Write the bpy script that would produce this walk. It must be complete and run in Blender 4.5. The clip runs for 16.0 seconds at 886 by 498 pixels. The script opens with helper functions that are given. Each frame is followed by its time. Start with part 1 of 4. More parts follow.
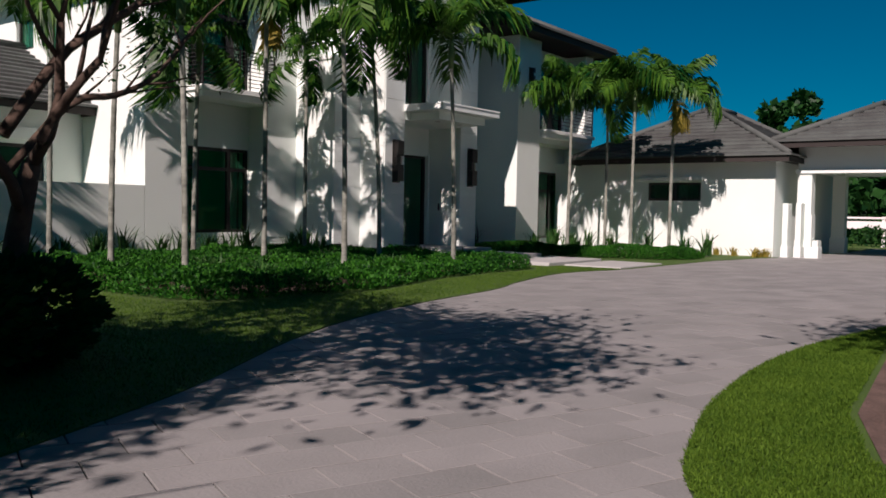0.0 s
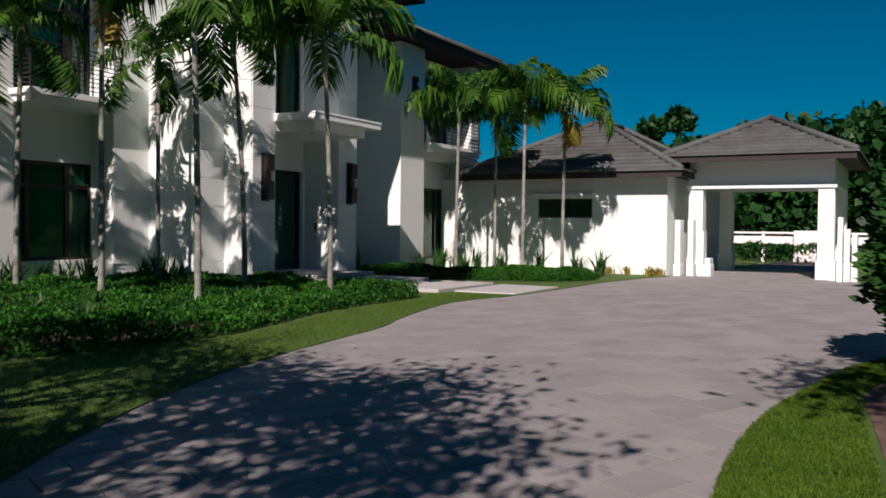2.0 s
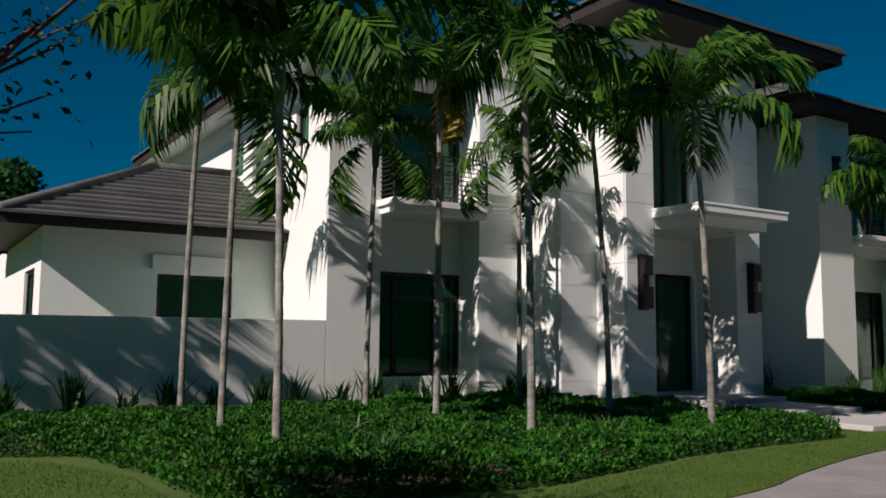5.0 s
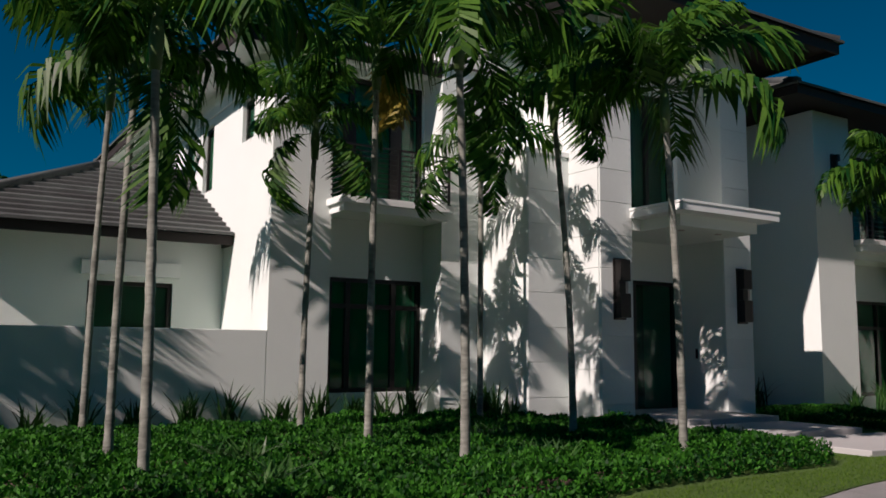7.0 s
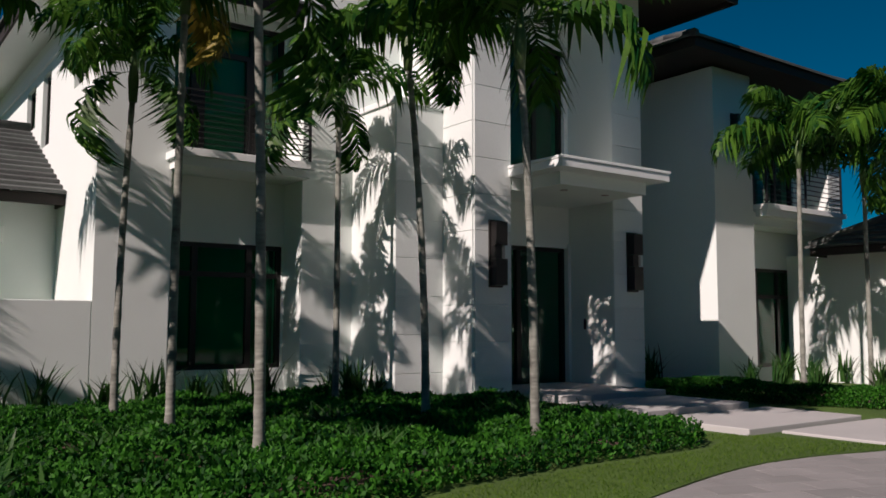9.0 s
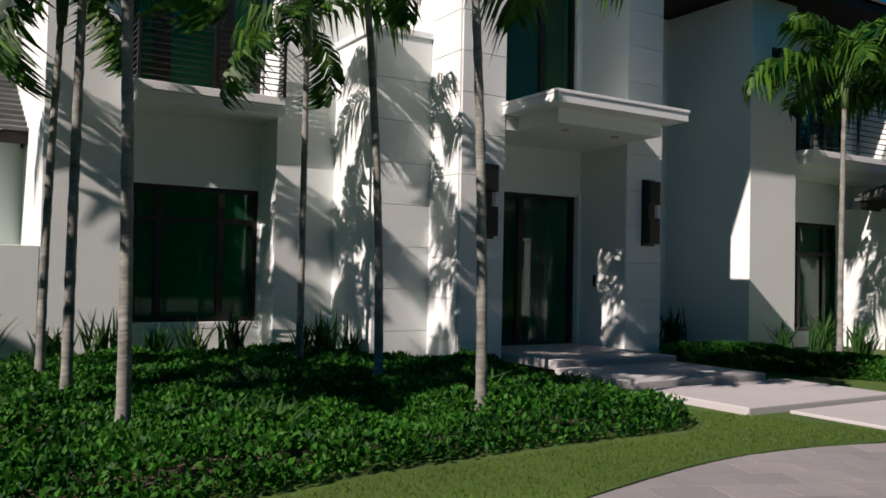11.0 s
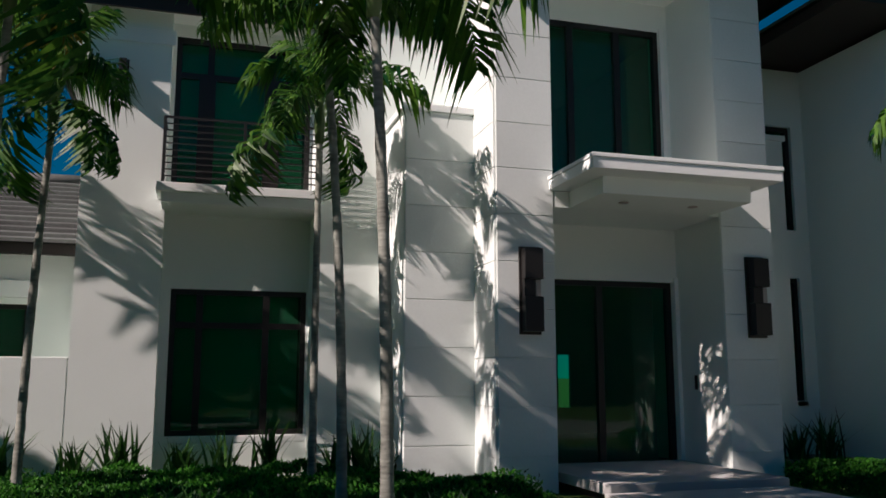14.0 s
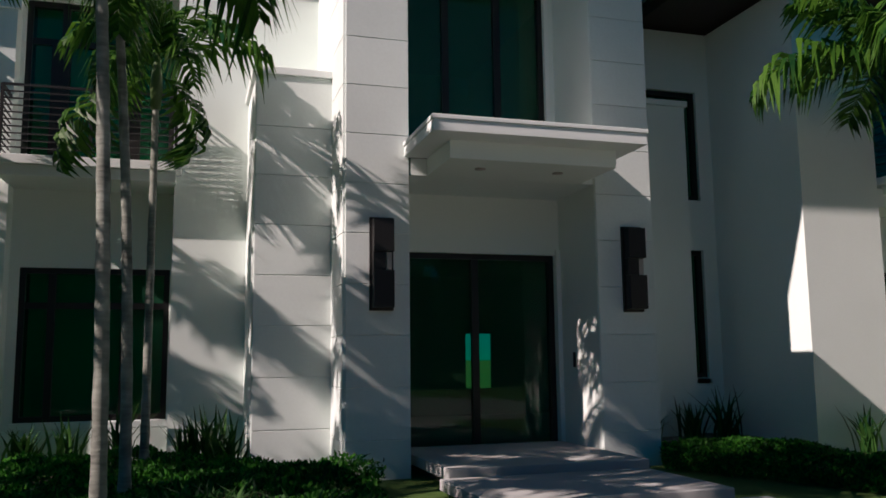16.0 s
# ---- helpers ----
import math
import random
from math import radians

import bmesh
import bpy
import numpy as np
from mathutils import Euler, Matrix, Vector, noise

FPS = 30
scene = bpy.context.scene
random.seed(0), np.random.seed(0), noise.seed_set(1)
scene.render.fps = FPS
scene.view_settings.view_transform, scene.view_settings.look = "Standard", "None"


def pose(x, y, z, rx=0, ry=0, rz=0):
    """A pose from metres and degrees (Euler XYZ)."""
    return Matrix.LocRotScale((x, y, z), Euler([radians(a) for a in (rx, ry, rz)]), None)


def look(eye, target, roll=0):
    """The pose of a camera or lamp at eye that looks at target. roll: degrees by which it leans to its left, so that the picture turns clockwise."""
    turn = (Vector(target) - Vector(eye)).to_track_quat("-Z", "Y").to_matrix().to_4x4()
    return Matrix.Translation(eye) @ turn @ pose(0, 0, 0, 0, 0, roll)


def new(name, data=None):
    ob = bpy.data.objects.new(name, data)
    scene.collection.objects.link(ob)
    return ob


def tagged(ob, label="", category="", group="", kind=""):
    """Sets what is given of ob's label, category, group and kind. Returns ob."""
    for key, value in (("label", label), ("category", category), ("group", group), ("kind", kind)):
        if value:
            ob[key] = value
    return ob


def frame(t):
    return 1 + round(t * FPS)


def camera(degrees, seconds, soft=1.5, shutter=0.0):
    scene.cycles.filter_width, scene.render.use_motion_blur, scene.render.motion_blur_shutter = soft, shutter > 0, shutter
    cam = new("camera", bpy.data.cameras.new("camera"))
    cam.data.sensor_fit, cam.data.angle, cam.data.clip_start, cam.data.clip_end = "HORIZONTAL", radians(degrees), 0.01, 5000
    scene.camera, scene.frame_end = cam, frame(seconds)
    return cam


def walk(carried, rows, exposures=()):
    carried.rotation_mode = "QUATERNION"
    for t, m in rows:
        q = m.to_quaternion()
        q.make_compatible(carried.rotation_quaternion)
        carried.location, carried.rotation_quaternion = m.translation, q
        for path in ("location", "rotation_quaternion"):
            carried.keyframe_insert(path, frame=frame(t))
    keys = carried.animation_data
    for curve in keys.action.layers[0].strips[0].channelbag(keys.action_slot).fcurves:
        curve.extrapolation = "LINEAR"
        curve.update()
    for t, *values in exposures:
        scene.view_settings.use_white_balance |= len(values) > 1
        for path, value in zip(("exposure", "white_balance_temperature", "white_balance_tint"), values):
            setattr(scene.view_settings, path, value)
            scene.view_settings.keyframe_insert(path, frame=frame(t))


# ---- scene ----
cam = camera(55.3, 16.0, soft=1.7)
PATH = [
    (0, (-0.912, 1.515, 1.63), (0.683, 2.718, 1.538), 1.1),
    (0.5, (-0.449, 1.945, 1.699), (1.196, 3.076, 1.586), 2.0),
    (1, (-0.065, 2.071, 1.708), (1.66, 3.076, 1.584), 1.9),
    (1.5, (0.41, 2.415, 1.733), (2.223, 3.254, 1.629), 0.5),
    (2, (0.636, 2.527, 1.755), (2.382, 3.501, 1.702), 0.6),
    (2.5, (0.8, 2.73, 1.778), (2.402, 3.927, 1.826), -0.0),
    (3, (1.315, 2.892, 1.797), (2.788, 4.237, 1.939), 0.2),
    (3.5, (1.576, 3.033, 1.783), (2.935, 4.488, 1.967), 0.5),
    (4, (1.969, 3.214, 1.743), (3.199, 4.78, 1.931), 0.6),
    (4.2, (2.222, 3.299, 1.737), (3.4, 4.905, 1.923), 0.9),
    (6.3, (3.976, 3.906, 1.86), (4.99, 5.615, 2.078), 0.5),
    (6.5, (4.086, 3.989, 1.834), (5.103, 5.698, 2.05), 1.1),
    (7, (4.533, 4.229, 1.754), (5.583, 5.914, 1.989), 0.5),
    (7.5, (4.95, 4.384, 1.79), (6.03, 6.052, 2.011), 0.4),
    (8, (5.385, 4.525, 1.77), (6.519, 6.161, 1.97), 0.7),
    (8.5, (5.85, 4.601, 1.768), (7.02, 6.211, 1.964), 0.4),
    (9, (6.206, 4.746, 1.735), (7.385, 6.352, 1.908), 0.1),
    (9.2, (6.353, 4.721, 1.726), (7.538, 6.324, 1.89), 0.0),
    (11.3, (8.176, 5.147, 1.783), (9.163, 6.886, 1.835), 1.3),
    (11.5, (8.424, 5.116, 1.766), (9.321, 6.903, 1.838), 0.7),
    (12, (8.825, 5.135, 1.716), (9.476, 7.018, 1.89), 0.0),
    (12.5, (9.306, 5.346, 1.756), (9.764, 7.272, 2.038), -0.2),
    (13, (9.702, 5.314, 1.785), (10.117, 7.247, 2.09), 0.0),
    (13.5, (10.108, 5.35, 1.777), (10.573, 7.269, 2.09), 0.7),
    (14, (10.557, 5.444, 1.769), (11.118, 7.34, 2.07), -0.0),
    (14.5, (10.918, 5.5, 1.769), (11.513, 7.391, 2.036), -0.3),
    (15, (11.333, 5.486, 1.725), (11.935, 7.375, 1.99), -1.3),
    (15.5, (11.738, 5.499, 1.712), (12.338, 7.39, 1.966), -1.3),
    (16, (12.234, 5.576, 1.726), (12.813, 7.473, 1.986), -0.7),
]
UNIT, DATUM = 1.2, Vector((0, 0, 0.488))
walk(cam, [(t, look(UNIT * (Vector(eye) - DATUM), UNIT * (Vector(target) - DATUM), roll)) for t, eye, target, roll in PATH], [(0, 0.93, 6500, -127), (1.8, 1.05, 6500, -127), (2.5, 0.84, 6500, -127), (3.3, 0.85, 6500, -127), (9, 0.8, 6500, -127), (12.5, 1.22, 6500, -127), (16, 1.02, 6500, -127)])

# ---- world, sun, exposure ----
SUN_TO = Vector((-1.0, -0.264, 0.754)).normalized()
world = bpy.data.worlds.new("world")
scene.world = world
world.use_nodes = True
wn, wl = world.node_tree.nodes, world.node_tree.links
sky = wn.new("ShaderNodeTexSky")
sky.sky_type, sky.sun_disc = "NISHITA", False
sky.sun_elevation = math.asin(SUN_TO.z)
sky.sun_rotation = math.atan2(SUN_TO.x, SUN_TO.y)
sky.air_density, sky.dust_density, sky.ozone_density = 0.8, 0.0, 5.0
tone = wn.new("ShaderNodeMix")
tone.data_type, tone.blend_type = "RGBA", "MULTIPLY"
tone.inputs["Factor"].default_value = 1.0
tone.inputs["B"].default_value = (0.22, 0.21, 0.51, 1)
wl.new(sky.outputs[0], tone.inputs["A"])
wl.new(tone.outputs["Result"], wn["Background"].inputs[0])
wn["Background"].inputs[1].default_value = 0.054
sun = new("sun", bpy.data.lights.new("sun", "SUN"))
sun.data.energy, sun.data.angle, sun.data.color = 5.0, radians(0.5), (1.0, 0.38, 0.77)
sun.matrix_world = look((0, 0, 30), Vector((0, 0, 30)) - SUN_TO)
GROUND = 0.488


# ---- materials ----
def material(name, colour, rough=0.6, vary=0.15, grain=40.0, blotch=1.5, bump=0.1, metal=0.0, hue=None, per_object=0.0, per_island=0.0, gloss=0.5, sub=0.0, bands=0.0):
    """A surface with grain and larger stains; hue: a second colour that the stains lean to."""
    m = bpy.data.materials.new(name)
    m.use_nodes = True
    n, l = m.node_tree.nodes, m.node_tree.links
    b = n["Principled BSDF"]
    b.inputs["Roughness"].default_value, b.inputs["Metallic"].default_value = rough, metal
    b.inputs["Specular IOR Level"].default_value = gloss
    tc = n.new("ShaderNodeTexCoord")
    geo = n.new("ShaderNodeNewGeometry")
    fine, big = n.new("ShaderNodeTexNoise"), n.new("ShaderNodeTexNoise")
    fine.inputs["Scale"].default_value, big.inputs["Scale"].default_value = grain, blotch
    fine.inputs["Detail"].default_value, big.inputs["Detail"].default_value = 4, 6
    for t in (fine, big):
        l.new(geo.outputs["Position"], t.inputs["Vector"])
    if bands:
        squash = n.new("ShaderNodeVectorMath")
        squash.operation = "MULTIPLY"
        squash.inputs[1].default_value = (0.6, 0.6, bands)
        l.new(geo.outputs["Position"], squash.inputs[0])
        l.new(squash.outputs[0], fine.inputs["Vector"])
    mix = n.new("ShaderNodeMix")
    mix.data_type = "RGBA"
    mix.inputs["A"].default_value = (*[c * (1 - vary) for c in colour], 1)
    mix.inputs["B"].default_value = (*(hue or [min(1, c * (1 + vary)) for c in colour]), 1)
    add = n.new("ShaderNodeMath")
    add.operation = "MULTIPLY_ADD"
    l.new(fine.outputs["Fac"], add.inputs[0])
    add.inputs[1].default_value = 0.6
    half = n.new("ShaderNodeMath")
    half.operation = "MULTIPLY_ADD"
    l.new(big.outputs["Fac"], half.inputs[0])
    half.inputs[1].default_value, half.inputs[2].default_value = 1.2, -0.4
    l.new(half.outputs[0], add.inputs[2])
    last = add.outputs[0]
    for amount, socket in ((per_object, n.new("ShaderNodeObjectInfo").outputs["Random"]), (per_island, geo.outputs["Random Per Island"])):
        if amount:
            step = n.new("ShaderNodeMath")
            step.operation = "MULTIPLY_ADD"
            l.new(socket, step.inputs[0])
            step.inputs[1].default_value = amount
            less = n.new("ShaderNodeMath")
            less.operation = "SUBTRACT"
            l.new(last, less.inputs[0])
            less.inputs[1].default_value = amount / 2
            l.new(less.outputs[0], step.inputs[2])
            last = step.outputs[0]
    mix.clamp_factor = True
    l.new(last, mix.inputs["Factor"])
    l.new(mix.outputs["Result"], b.inputs["Base Color"])
    if bump:
        bp = n.new("ShaderNodeBump")
        bp.inputs["Strength"].default_value, bp.inputs["Distance"].default_value = bump, 0.02
        l.new(fine.outputs["Fac"], bp.inputs["Height"])
        l.new(bp.outputs[0], b.inputs["Normal"])
    if sub:
        b.inputs["Subsurface Weight"].default_value = sub
    return m


def glass(name, colour):
    m = bpy.data.materials.new(name)
    m.use_nodes = True
    b = m.node_tree.nodes["Principled BSDF"]
    b.inputs["Base Color"].default_value = (*colour, 1)
    b.inputs["Roughness"].default_value, b.inputs["IOR"].default_value = 0.02, 1.4
    b.inputs["Transmission Weight"].default_value = 0.92
    return m


def leafy(name, dark, light, rough=0.45, through_light=0.25):
    """Leaves: each one a little different, some light passing through."""
    m = material(name, dark, rough, 0.2, 30, 1.2, 0.0, hue=light, per_island=0.9, gloss=0.2)
    n, l = m.node_tree.nodes, m.node_tree.links
    b = n["Principled BSDF"]
    tr = n.new("ShaderNodeBsdfTranslucent")
    l.new(b.inputs["Base Color"].links[0].from_socket, tr.inputs["Color"])
    mixer = n.new("ShaderNodeMixShader")
    mixer.inputs[0].default_value = through_light
    l.new(b.outputs[0], mixer.inputs[1])
    l.new(tr.outputs[0], mixer.inputs[2])
    l.new(mixer.outputs[0], n["Material Output"].inputs["Surface"])
    return m


STUCCO = material("stucco", (0.745, 0.80, 0.755), 0.85, 0.06, 60, 0.6, 0.12)
STONE = material("cast_stone", (0.715, 0.765, 0.725), 0.7, 0.08, 25, 0.9, 0.08, per_object=0.5)
TRIM = material("trim_paint", (0.78, 0.82, 0.79), 0.6, 0.04, 30, 0.8, 0.04)
TILE = material("roof_tile", (0.06, 0.06, 0.06), 0.8, 0.3, 14, 1.5, 0.3, hue=(0.108, 0.122, 0.112), per_object=0.4)
SOFFIT = material("soffit_wood", (0.020, 0.016, 0.014), 0.7, 0.2, 30, 2, 0.1)
BRONZE = material("bronze_frame", (0.018, 0.017, 0.016), 0.4, 0.2, 50, 2, 0.02, metal=0.3)
IRON = material("railing_iron", (0.02, 0.02, 0.022), 0.5, 0.2, 60, 3, 0.05, metal=0.4)
GLASS = glass("window_glass", (0.24, 0.50, 0.30))
# indoor shade put into the colour of the room linings
DARK = material("interior_shade", (0.12, 0.12, 0.11), 0.9, 0.15, 8, 1, 0.0)
BLIND = material("roller_blind", (0.42, 0.52, 0.42), 0.9, 0.1, 60, 2, 0.05)
PAVER = material("concrete_paver", (0.205, 0.21, 0.202), 0.85, 0.14, 45, 1.3, 0.25, hue=(0.28, 0.278, 0.272), per_object=0.5, per_island=0.5)
JOINT = material("joint_sand", (0.028, 0.026, 0.026), 0.95, 0.2, 60, 3, 0.2)
SLAB = material("path_slab", (0.42, 0.425, 0.41), 0.8, 0.08, 40, 1.6, 0.12)
LAWN = material("lawn", (0.05, 0.092, 0.012), 0.95, 0.3, 90, 0.7, 0.6, hue=(0.10, 0.165, 0.022))
SOIL = material("mulch", (0.05, 0.034, 0.026), 0.95, 0.4, 35, 3, 0.8, hue=(0.19, 0.135, 0.115))
BLADE = leafy("grass_blade", (0.06, 0.115, 0.011), (0.13, 0.205, 0.026), 0.75, 0.3)
SHRUB = leafy("shrub_leaf", (0.010, 0.040, 0.006), (0.085, 0.205, 0.022), 0.6, 0.3)
HEDGE = leafy("hedge_leaf", (0.014, 0.045, 0.010), (0.048, 0.105, 0.02), 0.65, 0.2)
TREELEAF = leafy("tree_leaf", (0.012, 0.037, 0.010), (0.046, 0.105, 0.024), 0.5, 0.2)
FROND = leafy("palm_leaflet", (0.014, 0.052, 0.012), (0.108, 0.195, 0.026), 0.42, 0.35)
FROND_DRY = leafy("yellow_palm_leaflet", (0.16, 0.15, 0.025), (0.32, 0.27, 0.06), 0.5, 0.3)
SPIKY = leafy("strap_leaf", (0.024, 0.062, 0.015), (0.075, 0.14, 0.035), 0.4, 0.2)
PALMBARK = material("palm_bark", (0.034, 0.036, 0.028), 0.9, 0.35, 9, 5, 0.5, hue=(0.38, 0.40, 0.34), bands=3.4)
SHAFT = material("palm_crownshaft", (0.10, 0.15, 0.05), 0.5, 0.2, 20, 4, 0.05)
BARK = material("tree_bark", (0.05, 0.036, 0.028), 0.95, 0.35, 18, 4, 0.8, hue=(0.11, 0.08, 0.06))
LAMPGLASS = material("frosted_lamp_glass", (0.35, 0.33, 0.30), 0.4, 0.05, 40, 3, 0.0)
WHITE = material("white_rail_paint", (0.78, 0.77, 0.76), 0.6, 0.06, 30, 2, 0.05)


# ---- building helpers ----
def box(bm, x0, x1, y0, y1, z0, z1):
    v = [bm.verts.new(p) for p in ((x0, y0, z0), (x1, y0, z0), (x1, y1, z0), (x0, y1, z0), (x0, y0, z1), (x1, y0, z1), (x1, y1, z1), (x0, y1, z1))]
    for f in ((3, 2, 1, 0), (4, 5, 6, 7), (0, 1, 5, 4), (1, 2, 6, 5), (2, 3, 7, 6), (3, 0, 4, 7)):
        bm.faces.new([v[i] for i in f])
    return v


def boxes(*some, bevel=0.0):
    bm = bmesh.new()
    for b in some:
        box(bm, *b)
    if bevel:
        bmesh.ops.bevel(bm, geom=bm.edges[:], offset=bevel, segments=2, affect="EDGES", profile=0.5)
    return bm


def mesh_of(name, bm, mat):
    me = bpy.data.meshes.new(name)
    bm.to_mesh(me)
    bm.free()
    me.materials.append(mat)
    return me


def part(name, bm, mat, parent=None, label=""):
    ob = new(name, mesh_of(name, bm, mat))
    ob.parent = parent
    return tagged(ob, label) if label else ob


def raw(name, verts, faces, mat, parent=None, smooth=False):
    me = bpy.data.meshes.new(name)
    me.from_pydata([tuple(v) for v in verts], [], faces)
    me.materials.append(mat)
    if smooth:
        me.polygons.foreach_set("use_smooth", [True] * len(me.polygons))
    ob = new(name, me)
    ob.parent = parent
    return ob


def pierced(axis, a0, a1, b0, b1, z0, z1, holes, bevel=0.0):
    """A wall that runs along x or y from a0 to a1, b0 to b1 thick, with holes (a0, a1, z0, z1) cut through."""
    cuts_a = sorted({a0, a1, *[v for h in holes for v in h[:2]]})
    bm = bmesh.new()
    for p, q in zip(cuts_a, cuts_a[1:]):
        spans = sorted((h[2], h[3]) for h in holes if h[0] <= p and h[1] >= q)
        z = z0
        for s, e in spans + [(z1, z1)]:
            if s > z:
                box(bm, *((p, q, b0, b1) if axis == "x" else (b0, b1, p, q)), z, s)
            z = e
    bmesh.ops.remove_doubles(bm, verts=bm.verts[:], dist=0.0005)
    return bm


def tube(points, radii, sides=8, name="tube", mat=None, parent=None, cap=True):
    """A tapered round limb along points."""
    verts, faces = [], []
    pts = [Vector(p) for p in points]
    for i, p in enumerate(pts):
        d = (pts[min(i + 1, len(pts) - 1)] - pts[max(i - 1, 0)]).normalized()
        u = d.orthogonal().normalized() if abs(d.z) < 0.95 else Vector((1, 0, 0))
        u = (u - d * u.dot(d)).normalized()
        w = d.cross(u)
        for k in range(sides):
            a = 2 * math.pi * k / sides
            verts.append(p + (u * math.cos(a) + w * math.sin(a)) * radii[i])
    for i in range(len(pts) - 1):
        for k in range(sides):
            k2 = (k + 1) % sides
            faces.append((i * sides + k, i * sides + k2, (i + 1) * sides + k2, (i + 1) * sides + k))
    if cap:
        faces.append(tuple(range(sides - 1, -1, -1)))
        faces.append(tuple(range((len(pts) - 1) * sides, len(pts) * sides)))
    return raw(name, verts, faces, mat, parent, True) if mat else (verts, faces)


def empty(name, label, category, at=(0, 0, 0), group="", kind=""):
    ob = new(name)
    ob.location = at
    return tagged(ob, label, category, group, kind)


def leaves(name, centres, size, mat, parent=None, up=0.4, seed=1, slim=0.5, jitter=0.5, outward=None):
    """One mesh of many folded leaves round the given centres."""
    rng = np.random.default_rng(seed)
    c = np.asarray(centres, float)
    n = len(c)
    d = rng.normal(size=(n, 3))
    d[:, 2] = np.abs(d[:, 2]) * 0.6 + up
    if outward is not None:
        d += outward
    d /= np.linalg.norm(d, axis=1, keepdims=True)
    s = np.cross(d, rng.normal(size=(n, 3)))
    s /= np.linalg.norm(s, axis=1, keepdims=True)
    f = np.cross(d, s)
    ln = size * (1 + jitter * rng.uniform(-1, 1, (n, 1)))
    tip, mid = c + d * ln, c + d * ln * 0.5
    left, right = mid + s * ln * slim * 0.5 + f * ln * 0.1, mid - s * ln * slim * 0.5 + f * ln * 0.1
    verts = np.stack([c, left, tip, right], 1).reshape(-1, 3)
    me = bpy.data.meshes.new(name)
    me.vertices.add(4 * n)
    me.vertices.foreach_set("co", verts.ravel())
    me.loops.add(4 * n)
    me.loops.foreach_set("vertex_index", np.arange(4 * n))
    me.polygons.add(n)
    me.polygons.foreach_set("loop_start", np.arange(n) * 4)
    me.update(calc_edges=True)
    me.materials.append(mat)
    ob = new(name, me)
    ob.parent = parent
    return ob


def inside(poly, x, y):
    """Which of the points lie in the polygon."""
    x, y = np.asarray(x), np.asarray(y)
    hit = np.zeros(x.shape, bool)
    for (x0, y0), (x1, y1) in zip(poly, poly[1:] + poly[:1]):
        hit ^= ((y0 > y) != (y1 > y)) & (x < (x1 - x0) * (y - y0) / (y1 - y0 + 1e-12) + x0)
    return hit


def edge_distance(poly, x, y):
    best = np.full(np.shape(x), 1e9)
    for (x0, y0), (x1, y1) in zip(poly, poly[1:] + poly[:1]):
        dx, dy = x1 - x0, y1 - y0
        t = np.clip(((x - x0) * dx + (y - y0) * dy) / (dx * dx + dy * dy), 0, 1)
        best = np.minimum(best, np.hypot(x - x0 - t * dx, y - y0 - t * dy))
    return best


def scatter(poly, n, seed):
    rng = np.random.default_rng(seed)
    p = np.array(poly)
    lo, hi = p.min(0), p.max(0)
    xs, ys = rng.uniform(lo[0], hi[0], n * 4), rng.uniform(lo[1], hi[1], n * 4)
    ok = inside(poly, xs, ys)
    return xs[ok][:n], ys[ok][:n]


def sheet(name, poly, z, mat, label, thick=0.0, parent=None):
    bm = bmesh.new()
    f = bm.faces.new([bm.verts.new((x, y, z)) for x, y in poly])
    f.normal_update()
    if f.normal.z < 0:
        f.normal_flip()
    if thick:
        r = bmesh.ops.extrude_face_region(bm, geom=[f])
        bmesh.ops.translate(bm, verts=[v for v in r["geom"] if isinstance(v, bmesh.types.BMVert)], vec=(0, 0, -thick))
        bmesh.ops.recalc_face_normals(bm, faces=bm.faces[:])
    ob = part(name, bm, mat, parent)
    return tagged(ob, label, name.replace("_", " "), kind="structure")


def smooth_line(pts, steps=6):
    """A rounded line through the points."""
    out = []
    for i in range(len(pts) - 1):
        p0, p1, p2, p3 = (np.array(pts[max(0, min(len(pts) - 1, i + k))], float) for k in (-1, 0, 1, 2))
        for s in range(steps):
            t = s / steps
            out.append(tuple(0.5 * (2 * p1 + (p2 - p0) * t + (2 * p0 - 5 * p1 + 4 * p2 - p3) * t * t + (3 * p1 - p0 - 3 * p2 + p3) * t**3)))
    return out + [tuple(pts[-1])]


# ---- ground, drive, lawn ----
G = GROUND
ground = sheet("ground", [(-1500, -1500), (1500, -1500), (1500, 1500), (-1500, 1500)], G - 0.06, LAWN, "level mown grass ground reaching the horizon")
LEFT_EDGE = smooth_line([(-16, 0.5), (-10, 2.6), (-5, 3.6), (-2, 4.3), (0, 5.0), (1.6, 5.6), (2.4, 5.95), (4.3, 7.0), (6.0, 7.65), (7.7, 8.02), (9.4, 8.3), (10.6, 8.7), (12.4, 9.15), (13.6, 9.2), (15.0, 8.95), (17.1, 8.88), (19.6, 8.82), (22.0, 8.5), (23.4, 8.2)])
RIGHT_EDGE = smooth_line([(0.6, -14), (0.6, -4), (0.7, -0.5), (1.0, 1.0), (1.6, 2.1), (2.5, 2.78), (3.36, 3.08), (4.3, 3.28), (5.6, 3.4), (6.8, 3.38), (8.0, 3.22), (9.4, 2.95), (11.0, 2.2), (12.2, 0.8), (12.6, -1.5)])
DRIVE = LEFT_EDGE + [(24.3, 7.7), (29.5, 7.4), (48, 7.4), (48, 4.6), (29.5, 4.6), (24.3, 4.75), (23.6, 4.2), (22.5, 2.5), (20, -2), (16, -6)] + RIGHT_EDGE[::-1] + [(-16, -14)]
drive = sheet("road", DRIVE, G - 0.012, JOINT, "joint sand bed under the grey driveway pavers")
